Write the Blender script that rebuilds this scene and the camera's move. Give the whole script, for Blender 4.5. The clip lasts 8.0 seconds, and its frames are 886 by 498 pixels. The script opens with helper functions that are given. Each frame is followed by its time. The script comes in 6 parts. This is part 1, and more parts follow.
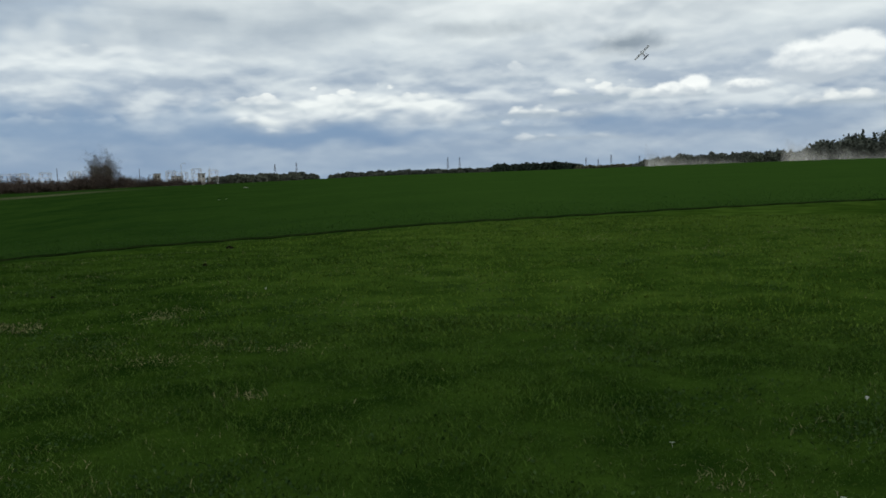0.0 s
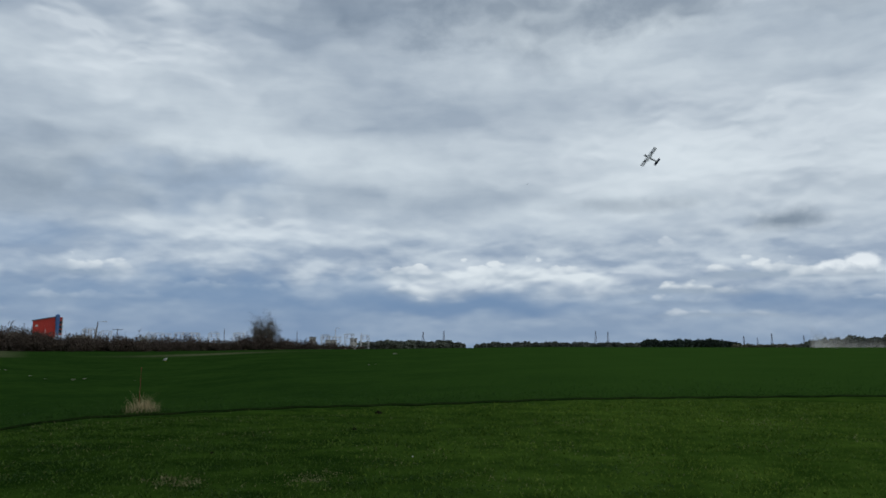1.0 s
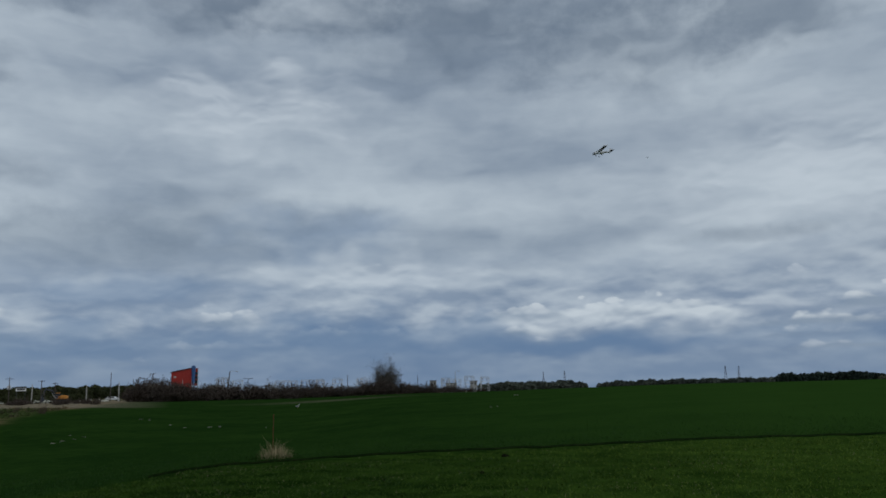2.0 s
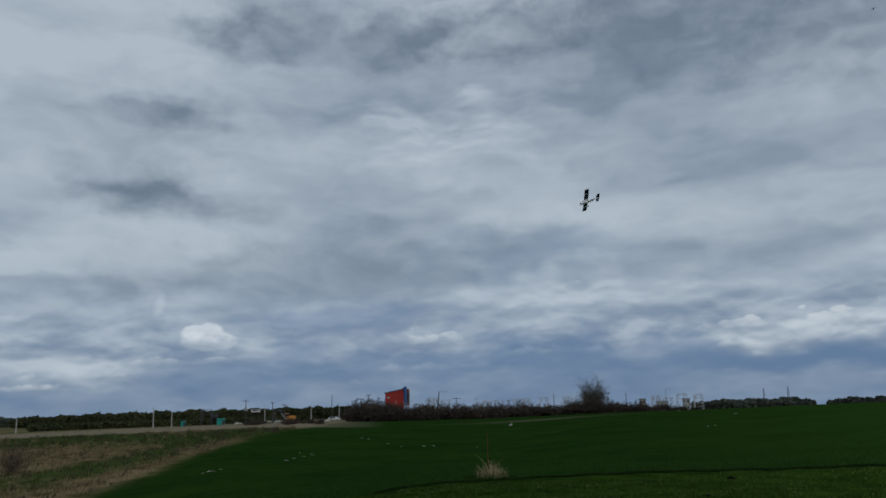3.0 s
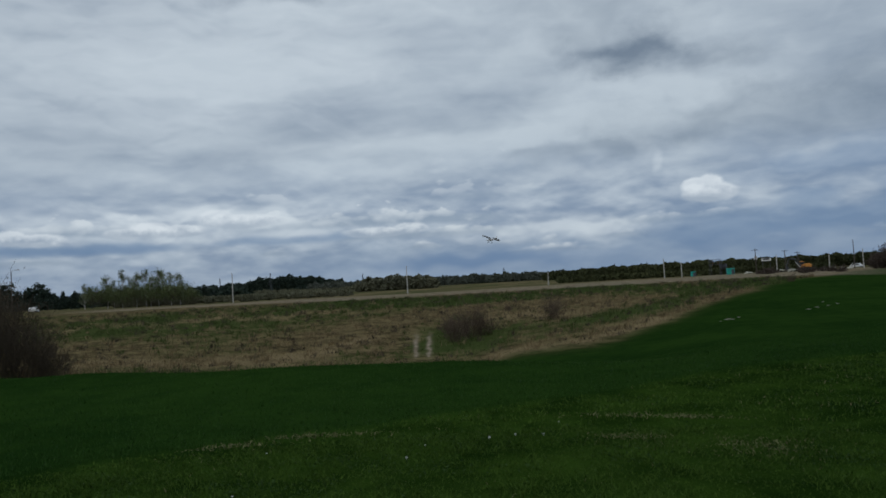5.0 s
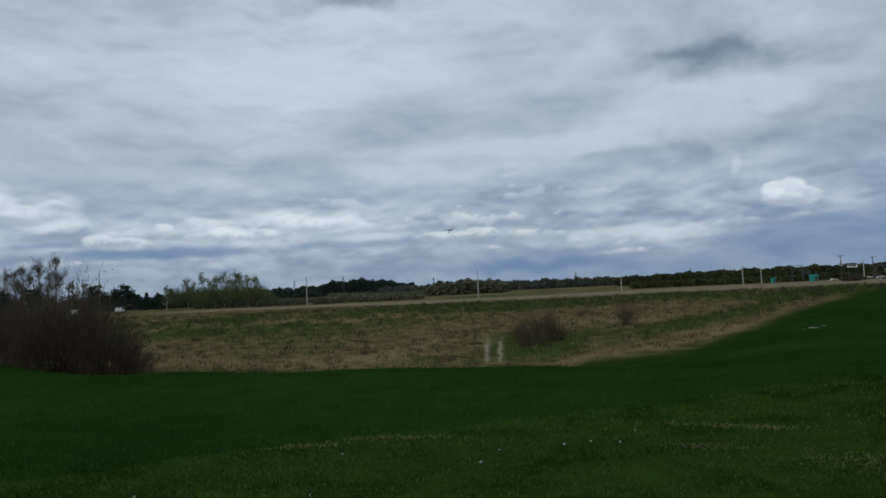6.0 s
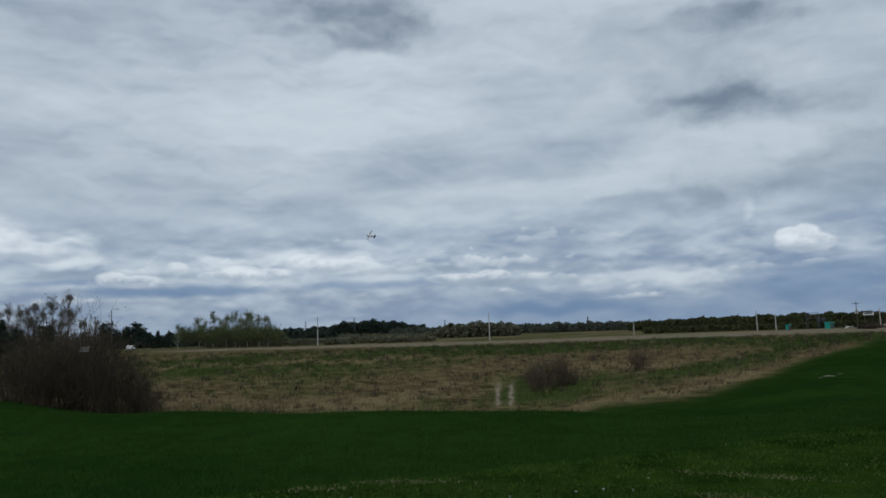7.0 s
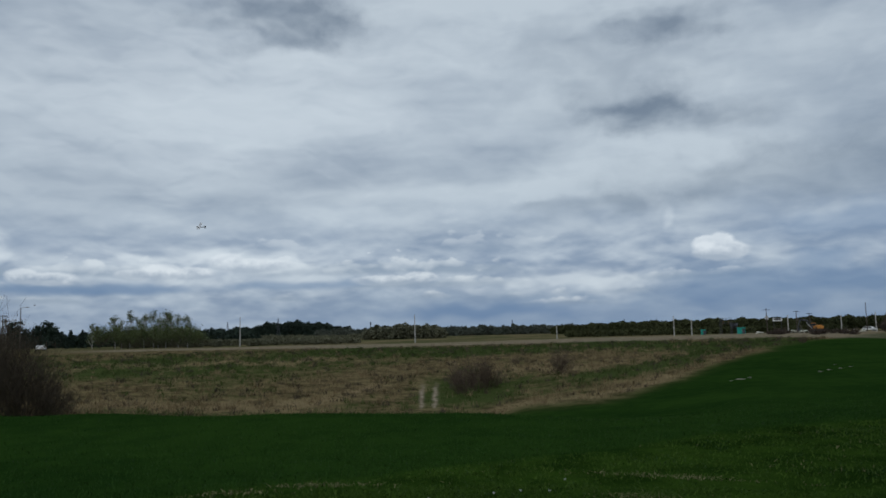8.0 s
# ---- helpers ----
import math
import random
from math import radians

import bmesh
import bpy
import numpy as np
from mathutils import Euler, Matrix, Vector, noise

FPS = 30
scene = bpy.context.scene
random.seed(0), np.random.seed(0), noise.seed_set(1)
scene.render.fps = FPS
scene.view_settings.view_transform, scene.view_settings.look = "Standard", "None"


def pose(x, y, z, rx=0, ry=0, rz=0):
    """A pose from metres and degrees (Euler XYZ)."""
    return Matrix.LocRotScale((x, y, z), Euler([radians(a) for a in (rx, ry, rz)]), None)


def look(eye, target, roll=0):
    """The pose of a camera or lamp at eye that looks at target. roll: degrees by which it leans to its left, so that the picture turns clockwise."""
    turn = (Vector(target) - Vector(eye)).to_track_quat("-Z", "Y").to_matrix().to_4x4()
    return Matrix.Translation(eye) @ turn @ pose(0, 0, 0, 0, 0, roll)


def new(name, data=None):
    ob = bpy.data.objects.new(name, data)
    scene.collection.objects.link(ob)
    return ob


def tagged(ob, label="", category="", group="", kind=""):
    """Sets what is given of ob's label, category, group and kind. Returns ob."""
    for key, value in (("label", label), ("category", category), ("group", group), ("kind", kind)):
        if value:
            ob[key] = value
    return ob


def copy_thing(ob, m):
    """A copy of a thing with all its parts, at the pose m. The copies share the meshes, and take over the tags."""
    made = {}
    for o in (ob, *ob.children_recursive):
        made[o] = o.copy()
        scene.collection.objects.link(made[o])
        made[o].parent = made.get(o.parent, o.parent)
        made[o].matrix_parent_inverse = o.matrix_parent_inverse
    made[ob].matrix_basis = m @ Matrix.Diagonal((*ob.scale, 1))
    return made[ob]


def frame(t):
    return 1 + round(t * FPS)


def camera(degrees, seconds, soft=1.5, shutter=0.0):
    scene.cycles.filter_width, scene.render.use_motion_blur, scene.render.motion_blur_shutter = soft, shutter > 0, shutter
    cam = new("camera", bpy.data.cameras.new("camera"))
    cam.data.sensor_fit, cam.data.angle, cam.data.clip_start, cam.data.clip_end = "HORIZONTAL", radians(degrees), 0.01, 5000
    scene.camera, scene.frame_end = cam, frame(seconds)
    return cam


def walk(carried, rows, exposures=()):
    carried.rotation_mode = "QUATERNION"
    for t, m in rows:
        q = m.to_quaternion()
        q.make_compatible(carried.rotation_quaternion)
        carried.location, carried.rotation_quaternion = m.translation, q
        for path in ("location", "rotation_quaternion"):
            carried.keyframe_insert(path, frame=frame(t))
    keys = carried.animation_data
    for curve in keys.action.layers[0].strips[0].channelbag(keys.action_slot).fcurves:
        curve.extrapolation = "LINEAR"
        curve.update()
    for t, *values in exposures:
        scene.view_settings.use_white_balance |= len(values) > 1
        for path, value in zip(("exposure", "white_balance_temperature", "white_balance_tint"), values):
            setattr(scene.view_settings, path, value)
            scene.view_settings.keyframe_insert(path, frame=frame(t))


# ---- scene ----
EYE_HEIGHT = 1.65
REACH = 0.45          # the camera is held this far before the body and swings round it
# seconds, yaw (to the left), pitch, roll
TURNS = [
    (0.0, 0.00, -6.03, 1.80),
    (0.5, 5.84, 3.65, -0.36),
    (1.0, 10.56, 6.52, -0.22),
    (1.2, 11.90, 6.93, 0.04),
    (2.3, 23.53, 10.92, 1.83),
    (2.5, 26.88, 11.71, 2.04),
    (3.0, 33.88, 11.33, 1.82),
    (3.5, 42.48, 10.47, 2.23),
    (4.0, 49.89, 6.80, 2.83),
    (4.5, 57.77, 4.57, 2.71),
    (5.0, 69.35, 2.23, 3.23),
    (5.2, 74.16, 2.34, 2.79),
    (6.5, 74.70, 3.41, 2.66),
    (7.0, 75.31, 5.90, 1.96),
    (7.5, 75.58, 4.55, 2.38),
    (8.0, 69.93, 5.90, 1.47),
]


def held(yaw, pitch, roll):
    a = radians(yaw)
    return pose(-REACH * math.sin(a), REACH * math.cos(a), EYE_HEIGHT, 90 + pitch, roll, yaw)


cam = camera(58.8, 8.0, soft=1.7)
walk(cam, [(t, held(y, p, r)) for t, y, p, r in TURNS],
     [(0.0, 0.62, 7100, 9), (0.5, 0.6, 7000, 9), (1.0, 0.35, 6600, 10), (1.2, 0.2, 6550, 10), (2.3, -0.1, 6300, 10), (3.5, -0.12, 6300, 10), (4.5, -0.05, 6350, 10),
      (5.2, 0.08, 6400, 10), (6.5, 0.14, 6400, 10), (8.0, 0.12, 6400, 10)])

RNG = np.random.default_rng(7)


# ---- sky and light ----
class Nodes:
    """Short hand for a node tree of maths."""

    def __init__(self, tree):
        self.tree = tree

    def add(self, kind):
        return self.tree.nodes.new(kind)

    def feed(self, socket, value):
        if isinstance(value, bpy.types.NodeSocket):
            self.tree.links.new(value, socket)
        else:
            socket.default_value = value

    def math(self, op, a, b=0.0, c=0.0, clamp=False):
        node = self.add("ShaderNodeMath")
        node.operation, node.use_clamp = op, clamp
        for socket, value in zip(node.inputs, (a, b, c)):
            self.feed(socket, value)
        return node.outputs[0]

    def steps(self, value, lo, hi, to_lo=0.0, to_hi=1.0, smooth=True):
        node = self.add("ShaderNodeMapRange")
        node.interpolation_type = "SMOOTHSTEP" if smooth else "LINEAR"
        for socket, v in zip(node.inputs, (value, lo, hi, to_lo, to_hi)):
            self.feed(socket, v)
        return node.outputs[0]

    def vec(self, x, y, z=0.0):
        node = self.add("ShaderNodeCombineXYZ")
        for socket, v in zip(node.inputs, (x, y, z)):
            self.feed(socket, v)
        return node.outputs[0]

    def noise(self, vector, scale, detail=4.0, rough=0.55, warp=0.0):
        node = self.add("ShaderNodeTexNoise")
        self.feed(node.inputs["Vector"], vector)
        node.inputs["Scale"].default_value, node.inputs["Detail"].default_value = scale, detail
        node.inputs["Roughness"].default_value, node.inputs["Distortion"].default_value = rough, warp
        return node.outputs["Fac"]

    def mix(self, fac, a, b):
        node = self.add("ShaderNodeMix")
        node.data_type = "RGBA"
        self.feed(node.inputs[0], fac)
        for socket, v in ((node.inputs[6], a), (node.inputs[7], b)):
            self.feed(socket, v if isinstance(v, bpy.types.NodeSocket) else (*v, 1.0))
        return node.outputs[2]


SUN_AZ, SUN_EL = -115.0, 42.0   # degrees to the left of north, and up


def make_sky():
    world = bpy.data.worlds.new("overcast_sky")
    scene.world = world
    world.use_nodes = True
    n = Nodes(world.node_tree)
    n.tree.nodes.clear()
    coords = n.add("ShaderNodeTexCoord").outputs["Generated"]
    xyz = n.add("ShaderNodeSeparateXYZ")
    n.feed(xyz.inputs[0], coords)
    x, y, z = xyz.outputs
    az = n.math("MULTIPLY", n.math("ARCTAN2", n.math("MULTIPLY", x, -1.0), y), 57.2958)
    el = n.math("MULTIPLY", n.math("ARCSINE", z), 57.2958)
    up = n.math("MAXIMUM", z, 0.0)
    # the cloud deck as a flat layer seen in perspective
    far = n.math("ADD", up, 0.10)
    deck = n.vec(n.math("DIVIDE", x, far), n.math("DIVIDE", y, far))
    wisps = n.noise(deck, 0.9, 2.4, 0.45, 0.0)
    lumps = n.noise(deck, 0.45, 3.0, 0.45, 0.0)
    # heaped clouds that lie in rows along the horizon
    low = n.vec(n.math("MULTIPLY", az, 0.115), n.math("MULTIPLY", el, 0.40))
    streak = n.noise(low, 1.0, 3.5, 0.45, 0.0)
    def heaped_noise(shift, a=0.26, e=0.62, seed=5.0, detail=5.0):
        return n.noise(n.vec(n.math("MULTIPLY", az, a), n.math("MULTIPLY", n.math("ADD", el, shift), e), seed), 1.0, detail, 0.46, 0.0)

    heaps = heaped_noise(0.0)
    # tops catch the light and undersides are dark: the cover here against the cover a little higher
    relief = n.math("SUBTRACT", heaps, heaped_noise(0.42))
    broad = n.math("SUBTRACT", heaped_noise(0.0, 0.075, 0.20, 11.0, 6.0), heaped_noise(1.3, 0.075, 0.20, 11.0, 6.0))
    warp_v = n.vec(n.math("MULTIPLY", az, 0.22), n.math("MULTIPLY", el, 0.42))
    warp_a = n.math("SUBTRACT", n.noise(warp_v, 1.0, 2.6, 0.45, 0.0), 0.5)
    warp_b = n.math("SUBTRACT", n.noise(n.vec(n.math("MULTIPLY", el, 0.42), n.math("MULTIPLY", az, 0.22), 3.0), 1.0, 2.6, 0.45, 0.0), 0.5)
    curl = n.math("SUBTRACT", n.noise(n.vec(n.math("MULTIPLY", az, 1.2), n.math("MULTIPLY", el, 1.5), 9.0), 1.0, 5.0, 0.6, 0.1), 0.5)

    def billows(lift, a, e, seed):
        """Rounded heads of cloud, 1 at their middles."""
        node = n.add("ShaderNodeTexVoronoi")
        node.feature = "SMOOTH_F1"
        u = n.math("ADD", n.math("MULTIPLY", az, a), n.math("MULTIPLY", warp_a, 1.1))
        v = n.math("ADD", n.math("MULTIPLY", n.math("ADD", el, lift), e), n.math("MULTIPLY", warp_b, 1.1))
        n.feed(node.inputs["Vector"], n.vec(u, v, seed))
        node.inputs["Scale"].default_value, node.inputs["Smoothness"].default_value = 1.0, 0.55
        node.inputs["Detail"].default_value, node.inputs["Roughness"].default_value = 2.5, 0.45
        return n.math("SUBTRACT", 1.0, node.outputs["Distance"])

    puffs = billows(0.0, 0.17, 0.30, 1.0)
    puff_relief = n.math("SUBTRACT", puffs, billows(0.9, 0.17, 0.30, 1.0))
    small = billows(0.0, 0.26, 0.75, 4.0)
    small_relief = n.math("SUBTRACT", small, billows(0.35, 0.26, 0.75, 4.0))

    def blob(a, e, wa, we, rag=1.0, soft=0.55, curls=0.0):
        """A cloud's cover round one direction."""
        da = n.math("DIVIDE", n.math("ADD", n.math("SUBTRACT", az, a), n.math("MULTIPLY", warp_a, 2.6 * rag * min(wa, 6.0))), wa)
        de = n.math("DIVIDE", n.math("ADD", n.math("SUBTRACT", el, e), n.math("MULTIPLY", warp_b, 2.6 * rag * min(we, 3.0))), we)
        d = n.math("SQRT", n.math("ADD", n.math("MULTIPLY", da, da), n.math("MULTIPLY", de, de)))
        if curls:
            d = n.math("ADD", d, n.math("MULTIPLY", curl, curls))
        return n.steps(d, 1.2, 1.2 - soft)

    grey = n.steps(n.math("ADD", n.math("MULTIPLY", wisps, 0.60), n.math("MULTIPLY", lumps, 0.40)), 0.32, 0.66)
    # long level streaks of the deck, and faint mottling
    rolls = n.noise(n.vec(n.math("MULTIPLY", az, 0.035), n.math("ADD", n.math("MULTIPLY", el, 0.36), n.math("MULTIPLY", warp_b, 0.5)), 21.0), 1.0, 5.0, 0.55, 0.0)
    mottle = n.noise(n.vec(n.math("MULTIPLY", az, 0.30), n.math("MULTIPLY", el, 0.62), 17.0), 1.0, 6.0, 0.60, 0.0)
    grey = n.math("ADD", grey, n.math("ADD", n.math("MULTIPLY", puff_relief, 0.40), n.math("MULTIPLY", broad, 0.8)))
    grey = n.math("ADD", grey, n.math("MULTIPLY", n.math("SUBTRACT", rolls, 0.5), 1.0))
    grey = n.math("ADD", grey, n.math("MULTIPLY", n.math("SUBTRACT", mottle, 0.5), 0.42), clamp=True)
    deck_colour = n.mix(grey, (0.255, 0.312, 0.382), (0.490, 0.555, 0.605))
    tufts = n.noise(n.vec(n.math("MULTIPLY", az, 0.80), n.math("MULTIPLY", el, 2.3), 7.0), 1.0, 4.0, 0.50, 0.0)
    band = n.math("ADD", n.math("MULTIPLY", streak, 0.45), n.math("ADD", n.math("MULTIPLY", heaps, 0.45), n.math("MULTIPLY", tufts, 0.10)))
    band = n.math("ADD", n.steps(band, 0.36, 0.68), n.math("ADD", n.math("MULTIPLY", relief, 0.5), n.math("MULTIPLY", small_relief, 0.75)), clamp=True)
    band_colour = n.mix(band, (0.190, 0.255, 0.365), (0.450, 0.515, 0.585))
    colour = n.mix(n.steps(el, 11.0, 4.0), deck_colour, band_colour)
    # a blue-grey veil of far rain under the deck
    veil = n.math("MULTIPLY", n.steps(n.math("ADD", el, n.math("MULTIPLY", warp_b, 3.4)), 4.4, 0.4), n.steps(az, 70.0, 86.0, 0.76, 0.42))
    colour = n.mix(veil, colour, (0.165, 0.250, 0.380))

    # rows of heaped clouds, far ones first: level dark bases and billowing bright tops
    cauli = n.add("ShaderNodeTexVoronoi")
    cauli.feature = "SMOOTH_F1"
    n.feed(cauli.inputs["Vector"], n.vec(n.math("ADD", n.math("MULTIPLY", az, 0.62), n.math("MULTIPLY", warp_a, 0.8)), n.math("MULTIPLY", el, 1.15), 2.0))
    cauli.inputs["Scale"].default_value, cauli.inputs["Smoothness"].default_value = 1.0, 0.35
    cauli.inputs["Detail"].default_value, cauli.inputs["Roughness"].default_value = 2.0, 0.45
    heads = n.math("SUBTRACT", 0.62, cauli.outputs["Distance"])
    for base, tall, seed, a, often, cover in ((1.5, 0.7, 31.0, 0.060, 0.50, 0.55), (2.3, 0.9, 32.0, 0.075, 0.47, 0.65), (3.1, 1.1, 33.0, 0.065, 0.47, 0.75),
                                              (4.1, 1.6, 34.0, 0.060, 0.44, 0.80), (5.6, 1.6, 35.0, 0.070, 0.50, 0.38), (7.4, 1.8, 36.0, 0.055, 0.54, 0.22)):
        run = n.noise(n.vec(n.math("MULTIPLY", az, a), seed, 0.0), 1.0, 3.5, 0.55, 0.0)
        level = n.math("SUBTRACT", el, n.math("ADD", base, n.math("MULTIPLY", n.math("SUBTRACT", run, 0.5), 0.8)))
        top = n.steps(run, often - 0.03, often + 0.11, 0.0, tall)
        over = n.math("SUBTRACT", n.math("MULTIPLY", top, n.math("ADD", 0.95, n.math("MULTIPLY", heads, 0.9))), level)
        m = n.math("MULTIPLY", n.steps(over, -0.06, 0.34), n.steps(level, -0.15, 0.22))
        m = n.math("MULTIPLY", m, n.steps(run, often, often + 0.08))
        if base > 4:      # a gap in the higher rows
            m = n.math("MULTIPLY", m, n.steps(n.math("ABSOLUTE", n.math("SUBTRACT", az, 48.0)), 8.0, 14.0))
        lit = n.math("ADD", n.steps(level, 0.05, 0.75 * tall), n.math("ADD", n.math("MULTIPLY", heads, 0.7), n.math("MULTIPLY", small_relief, 0.8)), clamp=True)
        body = n.mix(lit, (0.235, 0.300, 0.390), (0.600, 0.650, 0.690))
        colour = n.mix(n.math("MULTIPLY", m, cover), colour, body)

    # single clouds: direction, half width, half height, cover
    bright = [(88, 16, 26, 9, 0.34), (5, 4.4, 13, 1.2, 0.80), (86, 5.2, 12, 1.2, 0.80), (104, 6.2, 7, 1.6, 0.85), (61, 3.4, 8, 1.2, 0.55), (-14, 13, 24, 6, 0.50), (33, 19.6, 9, 3.4, 0.55), (30, 28, 16, 4, 0.4), (24, 8.0, 9, 1.5, 0.45), (54.4, 8.4, 0.9, 0.9, 0.30), (53.6, 7.2, 0.45, 0.9, 0.36), (52.8, 6.2, 0.7, 0.6, 0.30)]
    blue = [(92, 3.3, 7, 0.45, 0.5), (101, 3.9, 4, 0.30, 0.6), (9, 2.3, 14, 1.0, 0.9), (66, 1.3, 10, 0.8, 0.85), (28, 3.4, 14, 1.8, 0.65), (40, 6.5, 9, 1.6, 0.45), (-16, 2.5, 16, 0.9, 0.6), (94, 3.4, 8, 0.5, 0.55), (47, 1.8, 10, 1.2, 0.5), (80, 3.5, 6, 0.4, 0.6), (28, 11, 9, 2.0, 0.45), (24, 2.2, 17, 2.6, 0.55), (46, 3.0, 12, 2.2, 0.62)]
    dark = [(17, 25.0, 12, 5.0, 0.66, 1.1), (4, 23.4, 10, 4.2, 0.66, 1.1), (10, 28.5, 20, 4.0, 0.5, 0.9), (-6, 24.0, 6, 3.2, 0.6, 0.9), (36.5, 26.2, 6.5, 2.8, 0.78, 1.05), (27, 26.5, 7, 2.6, 0.6, 0.9), (47, 26.8, 6.5, 2.6, 0.75, 1.05),
            (52.6, 20.8, 4.0, 1.7, 0.75, 1.1), (55.4, 15.0, 4.6, 2.0, 0.85, 1.1), (50.5, 14.0, 5.5, 1.3, 0.50, 1.1), (-13.4, 8.2, 2.7, 1.0, 0.85, 1.15), (81, 22.0, 7, 2.2, 0.75, 1.0), (34, 11.5, 13, 2.4, 0.40, 1.1),
            (48, 10.0, 13, 2.2, 0.40, 1.1), (58, 8.6, 7, 1.1, 0.35, 1.1), (-3, 9.5, 5, 0.6, 0.5, 1.0), (-21, 22, 7, 2.0, 0.35, 1.1), (57, 18, 9, 5, 0.30, 1.1)]
    heaped = [[(51.1, 5.45, 0.95, 0.62), (50.2, 5.5, 1.0, 0.72), (49.4, 5.0, 1.1, 0.62), (50.4, 4.85, 1.7, 0.55)],
              [(-16.0, 4.7, 1.2, 0.55), (-17.6, 4.95, 1.0, 0.75), (-21.0, 4.7, 1.6, 0.5)],
              [(-24.6, 6.0, 2.2, 1.3), (-27.2, 6.6, 2.2, 1.2), (-25.4, 5.4, 2.8, 0.8)],
              [(105.0, 6.6, 2.4, 0.9), (102.5, 5.9, 2.0, 0.7)], [(83.5, 4.9, 2.6, 0.5), (85.2, 5.2, 1.2, 0.55)],
              [(89.5, 4.5, 1.5, 0.55), (87.7, 4.4, 1.7, 0.45), (91.3, 4.25, 1.2, 0.38)], [(96.4, 4.0, 1.7, 0.45), (98.0, 4.15, 1.0, 0.5)], [(74.0, 3.7, 2.6, 0.38), (71.5, 3.9, 1.4, 0.42)]]
    for a, e, wa, we, cover in bright:
        m = n.math("MULTIPLY", blob(a, e, wa, we, 1.0, 1.0), n.math("ADD", n.math("ADD", 0.45, n.math("MULTIPLY", heaps, 0.8)), n.math("MULTIPLY", small_relief, 1.4)), clamp=True)
        colour = n.mix(n.math("MULTIPLY", m, cover), colour, (0.610, 0.670, 0.715))
    for a, e, wa, we, cover in blue:
        m = blob(a, e, wa, we, 0.9, 1.0)
        colour = n.mix(n.math("MULTIPLY", m, cover), colour, (0.098, 0.182, 0.328))
    for a, e, wa, we, cover, soft in dark:
        m = n.math("MULTIPLY", blob(a, e, wa, we, 0.70, soft, 0.40), n.math("SUBTRACT", n.math("ADD", 0.40, n.math("MULTIPLY", mottle, 0.95)), n.math("MULTIPLY", puff_relief, 1.0)), clamp=True)
        colour = n.mix(n.math("MULTIPLY", m, cover), colour, (0.130, 0.172, 0.228))
    for group, cover in zip(heaped, (0.9, 0.80, 0.72, 0.70, 0.70, 0.75, 0.65, 0.55)):
        m = 0.0
        for a, e, wa, we in group:
            m = n.math("MAXIMUM", m, blob(a, e, wa, we, 0.15, 0.42, 0.55))
        base, tall = min(e - we for _, e, _, we in group), max(e + we for _, e, _, we in group)
        high = n.steps(n.math("ADD", el, n.math("MULTIPLY", curl, 1.2)), base + 0.12 * (tall - base), base + 0.80 * (tall - base))
        high = n.math("ADD", high, n.math("MULTIPLY", small_relief, 1.1), clamp=True)
        body = n.mix(high, (0.33, 0.39, 0.47), (0.68, 0.73, 0.77))
        colour = n.mix(n.math("MULTIPLY", m, cover), colour, body)
    # clear air shows faintly between the clouds
    sky = n.add("ShaderNodeTexSky")
    sky.sky_type, sky.sun_disc = "NISHITA", False
    sky.sun_elevation, sky.sun_rotation = radians(SUN_EL), radians(-SUN_AZ)
    air = n.add("ShaderNodeVectorMath")
    air.operation = "SCALE"
    n.feed(air.inputs[0], sky.outputs[0])
    air.inputs["Scale"].default_value = 0.09
    colour = n.mix(0.08, colour, air.outputs[0])
    back = n.add("ShaderNodeBackground")
    n.feed(back.inputs[0], colour)
    back.inputs[1].default_value = 1.0
    n.tree.links.new(back.outputs[0], n.add("ShaderNodeOutputWorld").inputs[0])


make_sky()
sun = new("sun", bpy.data.lights.new("sun", "SUN"))
sun.data.energy, sun.data.angle, sun.data.color = 0.5, radians(25), (1.0, 0.96, 0.90)
a, e = radians(SUN_AZ), radians(SUN_EL)
sun.matrix_world = look((-60 * math.sin(a) * math.cos(e), 60 * math.cos(a) * math.cos(e), 60 * math.sin(e)), (0, 0, 0))


